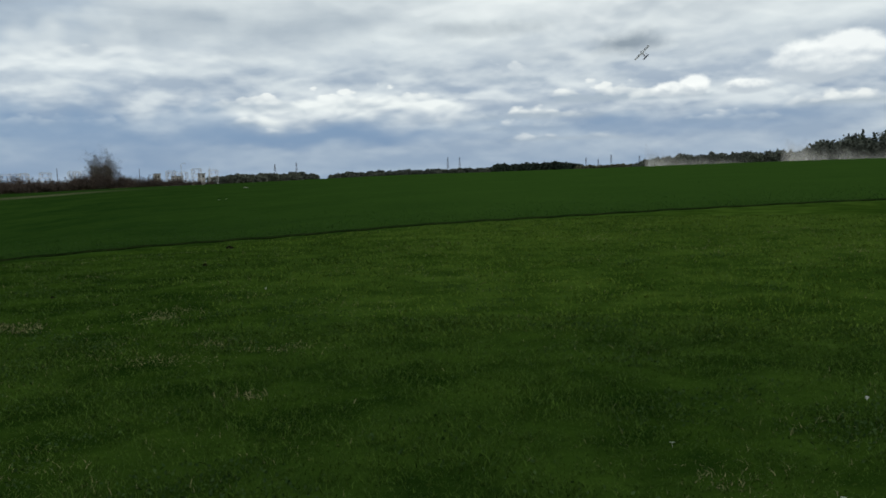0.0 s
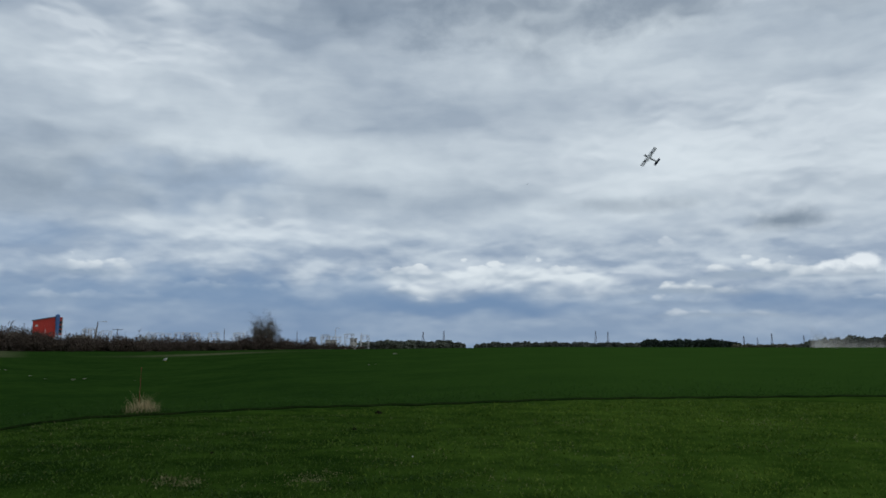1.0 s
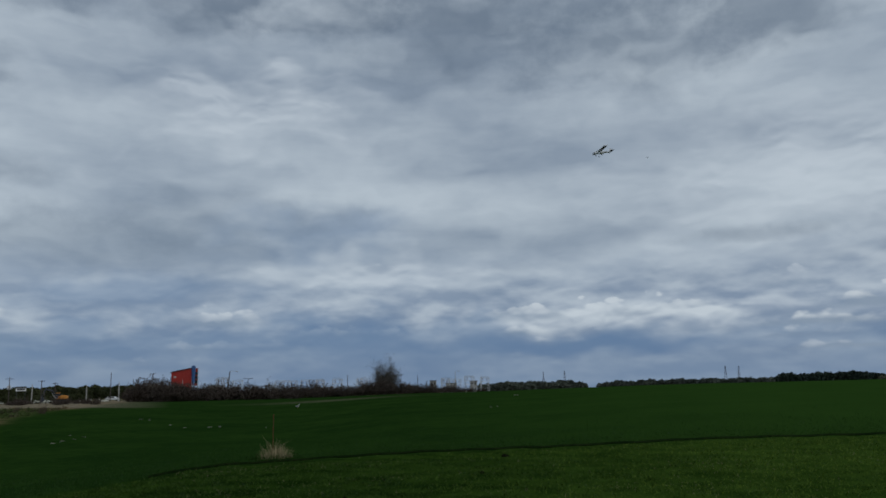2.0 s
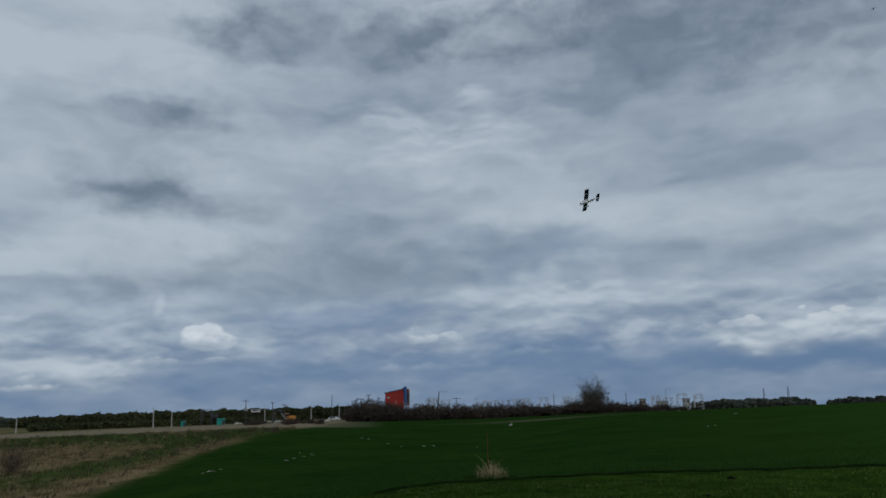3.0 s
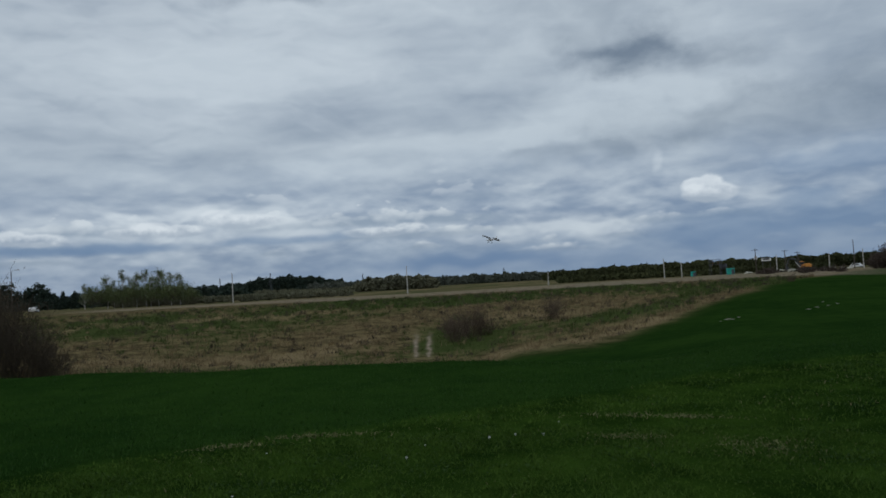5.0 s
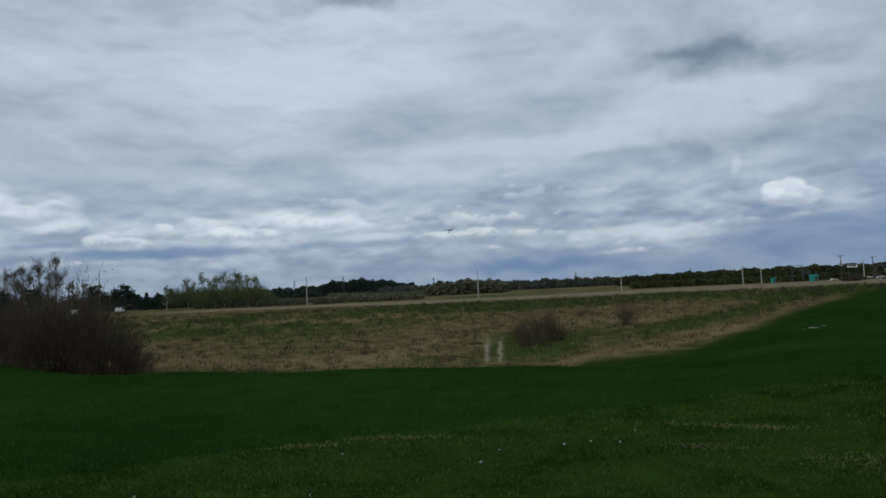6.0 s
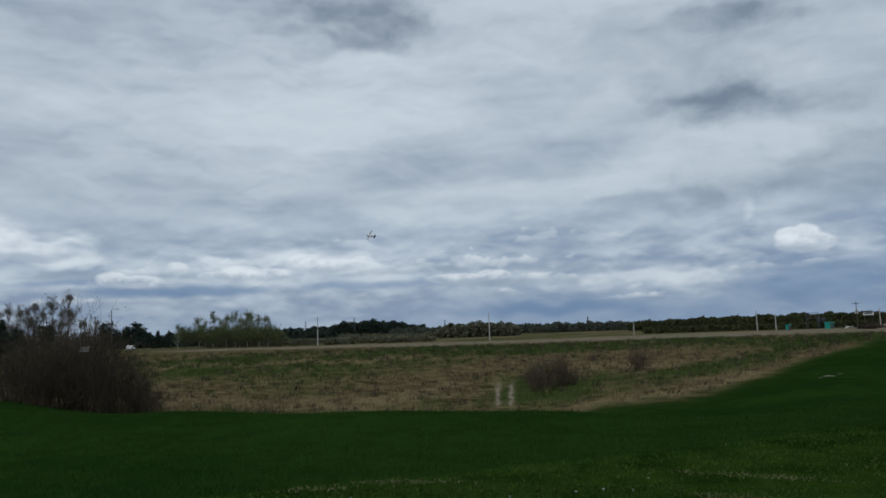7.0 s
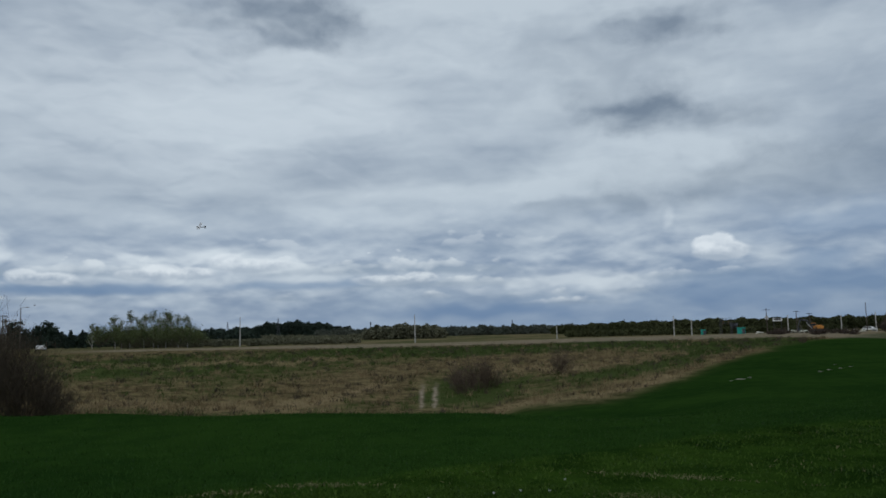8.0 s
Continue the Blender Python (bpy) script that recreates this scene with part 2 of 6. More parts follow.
# ---- materials ----
def surface(name, dark, light, scale=4.0, rough=0.7, metal=0.0, bump=0.0, by="", spread=0.35, spec=0.3, stretch=(1, 1, 1)):
    """A material of two tones: grain and stains by noise, and a shade of its own for each piece (by: 'object' or 'island')."""
    m = bpy.data.materials.new(name)
    m.use_nodes = True
    n = Nodes(m.node_tree)
    p = n.tree.nodes["Principled BSDF"]
    v = n.add("ShaderNodeTexCoord").outputs["Object"]
    if stretch != (1, 1, 1):
        s = n.add("ShaderNodeVectorMath")
        s.operation = "MULTIPLY"
        n.feed(s.inputs[0], v)
        s.inputs[1].default_value = stretch
        v = s.outputs[0]
    grain = n.noise(v, scale, 5.0, 0.6)
    stain = n.noise(v, scale * 0.13, 3.0, 0.55, 0.4)
    fac = n.steps(n.math("ADD", n.math("MULTIPLY", grain, 0.55), n.math("MULTIPLY", stain, 0.45)), 0.33, 0.67)
    if by:
        kind = "ShaderNodeObjectInfo" if by == "object" else "ShaderNodeNewGeometry"
        chance = n.add(kind).outputs["Random" if by == "object" else "Random Per Island"]
        fac = n.math("ADD", n.math("MULTIPLY", fac, 1 - spread), n.math("MULTIPLY", chance, spread), clamp=True)
    n.feed(p.inputs["Base Color"], n.mix(fac, dark, light))
    n.feed(p.inputs["Roughness"], n.steps(grain, 0.2, 0.8, max(rough - 0.12, 0.05), min(rough + 0.12, 1.0), False))
    p.inputs["Metallic"].default_value = metal
    p.inputs["Specular IOR Level"].default_value = spec
    if bump:
        b = n.add("ShaderNodeBump")
        b.inputs["Strength"].default_value, b.inputs["Distance"].default_value = bump, 0.02
        n.feed(b.inputs["Height"], grain)
        n.feed(p.inputs["Normal"], b.outputs[0])
    return m


def ground_material():
    """Mown grass, young crop, dry meadow and bare soil, told apart by where each grows."""
    m = bpy.data.materials.new("field_ground")
    m.use_nodes = True
    n = Nodes(m.node_tree)
    p = n.tree.nodes["Principled BSDF"]
    v = n.add("ShaderNodeTexCoord").outputs["Object"]

    def zone(name):
        node = n.add("ShaderNodeAttribute")
        node.attribute_name = name
        return node.outputs["Fac"]

    fine, mid, wide = n.noise(v, 14.0, 5.0, 0.65), n.noise(v, 1.3, 5.0, 0.6, 0.3), n.noise(v, 0.16, 4.0, 0.55, 0.4)
    # mowing lines run across the lawn
    turned = n.add("ShaderNodeMapping")
    turned.inputs["Rotation"].default_value[2] = radians(-18)
    turned.inputs["Scale"].default_value = (0.12, 1.6, 1.0)
    n.feed(turned.inputs["Vector"], v)
    lines = n.noise(turned.outputs[0], 1.0, 4.0, 0.6, 0.2)
    patch = n.steps(n.math("ADD", n.math("MULTIPLY", mid, 0.5), n.math("ADD", n.math("MULTIPLY", wide, 0.35), n.math("MULTIPLY", lines, 0.15))), 0.38, 0.64)
    lawn = n.mix(patch, (0.007, 0.020, 0.003), (0.028, 0.058, 0.008))
    lawn = n.mix(n.steps(fine, 0.58, 0.80, 0.0, 0.55), lawn, (0.065, 0.082, 0.018))
    crop = n.mix(n.steps(n.math("ADD", n.math("MULTIPLY", mid, 0.5), n.math("MULTIPLY", wide, 0.5)), 0.36, 0.64), (0.010, 0.029, 0.0055), (0.019, 0.046, 0.008))
    tufts = n.noise(v, 0.75, 7.0, 0.70, 0.3)
    dry = n.mix(n.steps(tufts, 0.38, 0.60), (0.056, 0.045, 0.022), (0.168, 0.132, 0.066))
    green = n.math("ADD", zone("lush"), n.math("MULTIPLY", n.math("SUBTRACT", n.noise(v, 0.35, 7.0, 0.7, 0.4), 0.5), 1.3))
    pale = n.math("MULTIPLY", zone("bleach"), n.steps(tufts, 0.30, 0.52))
    dry = n.mix(n.steps(green, 0.34, 0.86, 0.0, 0.85), dry, n.mix(mid, (0.024, 0.046, 0.010), (0.052, 0.080, 0.022)))
    dry = n.mix(n.steps(fine, 0.55, 0.85, 0.0, 0.5), dry, (0.060, 0.046, 0.028))
    dry = n.mix(pale, dry, n.mix(mid, (0.150, 0.112, 0.058), (0.290, 0.225, 0.125)))
    soil = n.mix(n.steps(mid, 0.3, 0.7), (0.16, 0.125, 0.085), (0.36, 0.30, 0.225))
    plain = n.mix(n.steps(n.noise(v, 0.03, 5.0, 0.6), 0.4, 0.62), (0.060, 0.072, 0.028), (0.175, 0.135, 0.075))
    # lawn and crop lightened in the colour where the open field looks sunlit
    lawn = n.mix(zone("sunlit"), lawn, n.mix(patch, (0.016, 0.038, 0.005), (0.044, 0.082, 0.012)))
    crop = n.mix(zone("sunlit"), crop, n.mix(wide, (0.018, 0.046, 0.008), (0.028, 0.064, 0.011)))
    colour = n.mix(zone("lawn"), crop, lawn)
    colour = n.mix(zone("dry"), colour, dry)
    colour = n.mix(zone("plain"), colour, plain)
    colour = n.mix(zone("soil"), colour, soil)
    n.feed(p.inputs["Base Color"], colour)
    p.inputs["Roughness"].default_value, p.inputs["Specular IOR Level"].default_value = 1.0, 0.0
    b = n.add("ShaderNodeBump")
    b.inputs["Strength"].default_value, b.inputs["Distance"].default_value = 0.7, 0.06
    n.feed(b.inputs["Height"], n.math("ADD", n.math("MULTIPLY", fine, 0.4), mid))
    n.feed(p.inputs["Normal"], b.outputs[0])
    return m


GROUND = ground_material()
BLADE = surface("mown_grass_blades", (0.009, 0.029, 0.004), (0.070, 0.124, 0.020), 0.5, 0.6, by="island", spread=0.6, spec=0.03)
# lighter, yellower copy of the blades above: sunlight put into the colour
LIT_BLADE = surface("lit_lawn_blades", (0.016, 0.045, 0.005), (0.118, 0.180, 0.026), 0.5, 0.6, by="island", spread=0.6, spec=0.03)
WEED = surface("low_weed_leaves", (0.010, 0.028, 0.008), (0.052, 0.090, 0.030), 0.5, 0.8, by="island", spread=0.6, spec=0.02)
PALE_BLADE = surface("withered_grass_blades", (0.09, 0.095, 0.040), (0.26, 0.24, 0.13), 0.5, 0.7, by="island", spread=0.6, spec=0.03)
CROP = surface("young_crop_blades", (0.013, 0.041, 0.007), (0.033, 0.075, 0.014), 0.3, 0.6, by="island", spread=0.5, spec=0.03)
STRAW = surface("dry_grass", (0.085, 0.065, 0.036), (0.28, 0.215, 0.118), 0.25, 0.8, by="island", spread=0.55, spec=0.03)
PALE_STRAW = surface("bleached_old_grass", (0.17, 0.128, 0.068), (0.36, 0.285, 0.160), 0.25, 0.85, by="island", spread=0.55, spec=0.03)
MEADOW = surface("green_meadow_grass", (0.028, 0.047, 0.013), (0.078, 0.102, 0.032), 0.25, 0.8, by="island", spread=0.55, spec=0.03)
REED = surface("bleached_tall_grass", (0.22, 0.165, 0.085), (0.52, 0.42, 0.25), 3.0, 0.8, by="island", spread=0.6, spec=0.15)
HOLLOW_TWIG = surface("brown_bare_twigs", (0.050, 0.037, 0.027), (0.135, 0.100, 0.074), 1.0, 0.85, by="island", spread=0.6, spec=0.1)
THICKET = surface("dark_bare_twigs", (0.030, 0.025, 0.018), (0.088, 0.070, 0.048), 1.0, 0.85, by="island", spread=0.6, spec=0.1)
BARK = surface("brown_bark", (0.045, 0.034, 0.026), (0.12, 0.094, 0.072), 9.0, 0.85, bump=0.4)
TWIG = surface("bare_twigs", (0.036, 0.027, 0.022), (0.101, 0.078, 0.062), 1.0, 0.85, by="island", spread=0.6, spec=0.15)
PALE_TWIG = surface("grey_twigs", (0.095, 0.090, 0.070), (0.24, 0.23, 0.18), 1.0, 0.85, by="island", spread=0.6, spec=0.15)
BARE_TWIG = surface("grey_brown_twigs", (0.060, 0.052, 0.042), (0.145, 0.128, 0.105), 1.0, 0.85, by="island", spread=0.6, spec=0.15)
SPRING_LEAF = surface("young_leaves", (0.042, 0.062, 0.022), (0.125, 0.150, 0.055), 0.7, 0.6, by="island", spread=0.6, spec=0.2)
NEEDLE = surface("dark_needles", (0.012, 0.022, 0.018), (0.040, 0.058, 0.040), 0.7, 0.75, by="island", spread=0.6, spec=0.15)
WOOD_LEAF = surface("far_wood_foliage", (0.052, 0.062, 0.055), (0.110, 0.122, 0.092), 0.05, 0.85, by="island", spread=0.35, spec=0.1)
WOOD_MIX = surface("far_wood_spring_foliage", (0.080, 0.082, 0.055), (0.160, 0.160, 0.100), 0.05, 0.85, by="island", spread=0.35, spec=0.1)
OLIVE_WOOD = surface("olive_spring_wood", (0.027, 0.034, 0.015), (0.065, 0.070, 0.031), 0.02, 0.9, by="island", spread=0.30, spec=0.05)
BIRCH_BARK = surface("pale_birch_bark", (0.16, 0.15, 0.14), (0.55, 0.54, 0.50), 5.0, 0.75, bump=0.3)
CONCRETE = surface("weathered_concrete", (0.30, 0.29, 0.27), (0.56, 0.54, 0.50), 7.0, 0.85, bump=0.3)
OLD_WOOD = surface("tarred_wood", (0.045, 0.038, 0.032), (0.125, 0.105, 0.085), 8.0, 0.85, bump=0.4, stretch=(1, 1, 0.1))
STEEL = surface("galvanised_steel", (0.34, 0.35, 0.36), (0.56, 0.57, 0.58), 6.0, 0.6, 0.2)
DARK_STEEL = surface("dark_steel", (0.035, 0.038, 0.045), (0.11, 0.115, 0.125), 6.0, 0.55, 0.6)
CERAMIC = surface("brown_ceramic", (0.10, 0.055, 0.03), (0.20, 0.12, 0.07), 9.0, 0.25)
RED_SHEET = surface("red_sheet_cladding", (0.27, 0.020, 0.015), (0.42, 0.042, 0.028), 2.0, 0.5, bump=0.1, by="object", spread=0.3)
BLUE_PAINT = surface("blue_paint", (0.030, 0.085, 0.22), (0.065, 0.15, 0.34), 3.0, 0.5)
TEAL_PAINT = surface("teal_painted_sheet", (0.008, 0.22, 0.18), (0.020, 0.36, 0.29), 3.0, 0.5)
ORANGE_PAINT = surface("orange_machine_paint", (0.42, 0.16, 0.025), (0.62, 0.27, 0.05), 3.0, 0.45)
PALE_WALL = surface("pale_render", (0.26, 0.25, 0.23), (0.44, 0.43, 0.40), 3.0, 0.85, bump=0.2)
GREY_ROOF = surface("grey_roof_sheet", (0.12, 0.12, 0.13), (0.25, 0.25, 0.26), 2.0, 0.6)
GLASS = surface("dark_window_glass", (0.015, 0.018, 0.022), (0.035, 0.040, 0.048), 2.0, 0.08, spec=0.5)
RUBBER = surface("black_rubber", (0.012, 0.012, 0.012), (0.035, 0.034, 0.033), 12.0, 0.8)
WHITE_FILM = surface("white_covering_film", (0.68, 0.69, 0.70), (0.84, 0.84, 0.84), 8.0, 0.35)
NAVY_FILM = surface("dark_blue_covering_film", (0.010, 0.013, 0.030), (0.028, 0.034, 0.065), 8.0, 0.35)
SCRAP = surface("pale_scraps", (0.26, 0.26, 0.21), (0.62, 0.60, 0.50), 6.0, 0.7, by="object", spread=0.4)
CLOD = surface("dark_soil_clod", (0.006, 0.006, 0.004), (0.018, 0.016, 0.010), 20.0, 1.0, bump=0.8, spec=0.0)
# near-black green: the shade at the crop's step is put into the colour
SHADED_FURROW = surface("shaded_furrow_soil", (0.006, 0.014, 0.004), (0.016, 0.026, 0.008), 6.0, 1.0, spec=0.0)
RED_STAKE = surface("red_marker_paint", (0.14, 0.020, 0.015), (0.24, 0.040, 0.028), 9.0, 0.6)
FEATHER = surface("white_feathers", (0.60, 0.60, 0.58), (0.80, 0.80, 0.79), 14.0, 0.7)
SLATE_FEATHER = surface("black_brown_feathers", (0.020, 0.019, 0.020), (0.055, 0.052, 0.052), 14.0, 0.7)
DARK_FEATHER = surface("slate_feathers", (0.20, 0.20, 0.21), (0.36, 0.36, 0.37), 14.0, 0.7)
BEAK = surface("yellow_beak", (0.40, 0.22, 0.03), (0.55, 0.33, 0.05), 14.0, 0.5)
WHITE_PAINT = surface("white_car_paint", (0.66, 0.66, 0.65), (0.80, 0.80, 0.79), 3.0, 0.35)


def film_material():
    """Thin white covering film over an open frame: some light comes through it."""
    m = bpy.data.materials.new("thin_white_wing_film")
    m.use_nodes = True
    n = Nodes(m.node_tree)
    p, out = n.tree.nodes["Principled BSDF"], n.tree.nodes["Material Output"]
    v = n.add("ShaderNodeTexCoord").outputs["Object"]
    tone = n.mix(n.noise(v, 9.0, 4.0, 0.6), (0.80, 0.81, 0.82), (0.90, 0.90, 0.90))
    n.feed(p.inputs["Base Color"], tone)
    p.inputs["Roughness"].default_value = 0.35
    through_ = n.add("ShaderNodeBsdfTranslucent")
    n.feed(through_.inputs[0], tone)
    mix = n.add("ShaderNodeMixShader")
    mix.inputs[0].default_value = 0.35
    n.tree.links.new(p.outputs[0], mix.inputs[1])
    n.tree.links.new(through_.outputs[0], mix.inputs[2])
    n.tree.links.new(mix.outputs[0], out.inputs[0])
    return m


WING_FILM = film_material()


# ---- the lie of the land ----
# height along the ground, outwards in a direction given in degrees to the left of north: distance, height
LAND = {}
LAND[-30] = [(0, 0), (30, 0.0), (70, 0.12), (120, 0.55), (165, 0.64), (240, -1.5), (450, -5.0), (900, -9.0), (5000, -42)]
LAND[0] = [(0, 0), (22, 0.0), (60, -0.15), (110, 0.32), (150, 0.28), (220, -1.4), (450, -5.5), (900, -10.0), (5000, -52)]
LAND[20] = [(0, 0), (19, 0.0), (35, -0.50), (60, -0.70), (100, -0.30), (140, -0.26), (220, -1.6), (600, -7.5), (900, -11.0), (5000, -60)]
LAND[32] = [(0, 0), (18, 0.0), (28, -0.50), (45, -1.30), (80, -1.30), (120, -0.92), (160, -1.02), (240, -1.7), (600, -6.5), (5000, -50)]
LAND[48] = [(0, 0), (13, 0.0), (20, -0.35), (30, -1.10), (42, -1.25), (60, -0.85), (90, -0.35), (130, -0.22), (250, -1.75), (600, -3.6), (5000, -12)]
LAND[58] = [(0, 0), (12, 0.0), (16, -0.10), (22, -0.90), (32, -1.85), (40, -1.85), (60, -1.25), (90, -0.42), (130, -0.28), (250, -1.8), (600, -3.4), (5000, -12)]
LAND[70] = [(0, 0), (13, 0.0), (16.5, -0.02), (20, -0.35), (28, -1.60), (38, -2.55), (46, -2.60), (60, -1.60), (85, -0.60), (110, -0.28), (225, -1.75), (600, -3.4), (5000, -12)]
LAND[84] = [(0, 0), (14, 0.0), (17.5, -0.02), (21, -0.30), (29, -1.50), (38, -2.30), (46, -2.30), (60, -1.50), (85, -0.60), (110, -0.15), (225, -1.45), (600, -3.0), (5000, -12)]
LAND[95] = [(0, 0), (18, 0.0), (21, -0.02), (25, -0.45), (35, -1.50), (50, -1.75), (75, -0.80), (105, -0.10), (200, -0.85), (600, -2.6), (5000, -12)]
LAND[106] = [(0, 0), (26, 0.0), (31, -0.06), (38, -0.60), (50, -1.20), (75, -0.70), (105, -0.10), (200, -0.60), (600, -2.6), (5000, -12)]
LAND_DIRS = np.array(sorted(LAND), float)
LOG_R = np.linspace(math.log(1.0), math.log(5200.0), 520)


def smooth_profile(points):
    r, h = np.array(points, float).T
    row = np.interp(np.exp(LOG_R), r, h)
    kernel = np.exp(-0.5 * (np.arange(-12, 13) / 4.0) ** 2)
    return np.convolve(np.pad(row, 12, mode="edge"), kernel / kernel.sum(), "valid")


LAND_ROWS = np.array([smooth_profile(LAND[k]) for k in sorted(LAND)])


def polar(x, y):
    return np.degrees(np.arctan2(-x, y)), np.hypot(x, y)


def bumps(x, y):
    """Soft unevenness of the soil."""
    return (np.sin(x * 0.31 + 1.3 * np.sin(y * 0.17)) * np.cos(y * 0.27 + 0.9 * np.sin(x * 0.13)) * 0.5
            + np.sin(x * 0.83 + y * 0.41 + 2.0) * np.cos(y * 0.71 - x * 0.23) * 0.3
            + np.sin(x * 1.9 - y * 1.3) * np.cos(y * 2.3 + x * 0.7 + 1.0) * 0.2)


def dry_from(az):
    """Distance at which the dry meadow begins."""
    return np.interp(az, (36, 40, 43, 46.3, 49.8, 53.2, 55.5, 57.2, 59.2, 62.3, 64.6, 67.3, 70, 86, 95, 106, 125, 126), (900, 160, 108, 80, 59.5, 47.6, 43.8, 40.8, 38.8, 38.2, 38.8, 36, 25, 25, 28, 38, 60, 900))


def lushness(x, y):
    """How green the meadow is, 0 to 1: a belt along the top of the slope, the wet foot of it, and patches."""
    az, r = polar(x, y)
    belt = 0.75 * np.exp(-((r - 88 - 6 * np.sin(az * 0.35)) / 10) ** 2) * np.clip((86 - az) / 10, 0, 1)
    foot = 0.75 * np.exp(-((az - 68.5) / 3.6) ** 2 - ((r - 51) / 7.5) ** 2)
    near = 0.55 * np.exp(-((r / dry_from(az) - 1.32) / 0.12) ** 2) * np.clip((68 - az) / 8, 0, 1) * np.clip((az - 47) / 3, 0, 1)
    left = 0.55 * np.exp(-((az - 90) / 6) ** 2 - ((r - 72) / 12) ** 2)
    bare = 0.45 * np.exp(-((r - 62 - 1.6 * (74 - az)) / 4.5) ** 2) * np.clip((az - 62) / 4, 0, 1) * np.clip((82 - az) / 4, 0, 1)
    return np.clip(0.45 + belt + foot + near + left - bare - 0.6 * bleached(x, y) - 0.35 * np.exp(-((r / dry_from(az) - 1.05) / 0.07) ** 2) + 0.24 * np.sin(x * 0.13 + 1.7 * np.sin(y * 0.09)) * np.cos(y * 0.16 + np.sin(x * 0.07)), 0, 1)


def bleached(x, y):
    """Where the old grass lies pale, 0 to 1: the bank of the hollow, a strip along the crop, and the reeds at the foot."""
    az, r = polar(x, y)
    wave = 1.2 * np.sin(az * 0.9) + 0.7 * np.sin(az * 2.3 + 1.0)
    bank = np.exp(-((r - 52.2 + 1.3 * (az - 75.4) + 0.5 * wave) / 1.9) ** 2) * np.clip((az - 73.6) / 1.5, 0, 1) * np.clip((83.0 - az) / 2, 0, 1)
    strip = np.exp(-((r / dry_from(az) - 1.055 - 0.012 * wave) / 0.035) ** 2) * np.clip((az - 52.5) / 2, 0, 1) * np.clip((67.5 - az) / 2, 0, 1)
    tongue = np.exp(-((az - 54.6) / 1.3) ** 2 - ((r - 48.5) / 1.5) ** 2)
    foot = 0.75 * np.exp(-((r - 45.5 - 0.4 * wave) / 2.6) ** 2) * np.clip((az - 77.5) / 3, 0, 1)
    shelf = 0.6 * np.exp(-((r - 60 - 2 * wave) / 3.2) ** 2) * np.clip((az - 56) / 3, 0, 1) * np.clip((68 - az) / 3, 0, 1)
    brow = 0.55 * np.exp(-((r - 76 - 2 * wave) / 3.0) ** 2) * np.clip((az - 74) / 4, 0, 1)
    return np.clip(np.maximum.reduce([bank, strip, tongue, foot, shelf, brow]), 0, 1)


def crop_from(az):
    """Distance at which the mown lawn gives way to the crop."""
    return np.interp(az, (-60, -29, -24, -12.7, 0, 12, 22, 30, 36, 48, 58, 75, 100), (44, 31, 29.2, 25.2, 22.6, 20.5, 19.4, 18.6, 18.0, 14.7, 11.5, 9.8, 9.0))


def land(x, y):
    x, y = np.asarray(x, float), np.asarray(y, float)
    az, r = polar(x, y)
    az = np.where(az > 160, az - 360, az)
    k = np.clip(np.interp(az, LAND_DIRS, np.arange(len(LAND_DIRS))), 0, len(LAND_DIRS) - 1.0001)
    i = k.astype(int)
    f = k - i
    f = f * f * (3 - 2 * f)
    c = np.clip((np.log(np.maximum(r, 1.0)) - LOG_R[0]) / (LOG_R[1] - LOG_R[0]), 0, len(LOG_R) - 1.001)
    j = c.astype(int)
    g = c - j
    row = (LAND_ROWS[i, j] * (1 - g) + LAND_ROWS[i, j + 1] * g) * (1 - f) + (LAND_ROWS[i + 1, j] * (1 - g) + LAND_ROWS[i + 1, j + 1] * g) * f
    rough = np.where(r > dry_from(az), 0.09, 0.025) * np.clip(r / 12, 0.2, 1)
    step = 0.05 / (1 + np.exp(-np.clip((r - crop_from(az)) / 0.12, -30, 30)))    # the crop stands higher than the lawn
    step *= np.clip((az + 60) / 10, 0, 1) * np.clip((60 - az) / 12, 0, 1)
    return row + rough * bumps(x, y) + step


def at(az, r):
    a = radians(az)
    return -r * math.sin(a), r * math.cos(a)


def spot(az, r, sink=0.0):
    x, y = at(az, r)
    return Vector((x, y, float(land(x, y)) - sink))


def raw_mesh(name, verts, faces):
    """A mesh from arrays; every face has the same number of corners."""
    me = bpy.data.meshes.new(name)
    verts, faces = np.asarray(verts, np.float32), np.asarray(faces, np.int32)
    k = faces.shape[1]
    me.vertices.add(len(verts))
    me.vertices.foreach_set("co", verts.ravel())
    me.loops.add(faces.size)
    me.loops.foreach_set("vertex_index", faces.ravel())
    me.polygons.add(len(faces))
    me.polygons.foreach_set("loop_start", np.arange(0, faces.size, k, dtype=np.int32))
    me.polygons.foreach_set("loop_total", np.full(len(faces), k, np.int32))
    me.update(calc_edges=True)
    return me


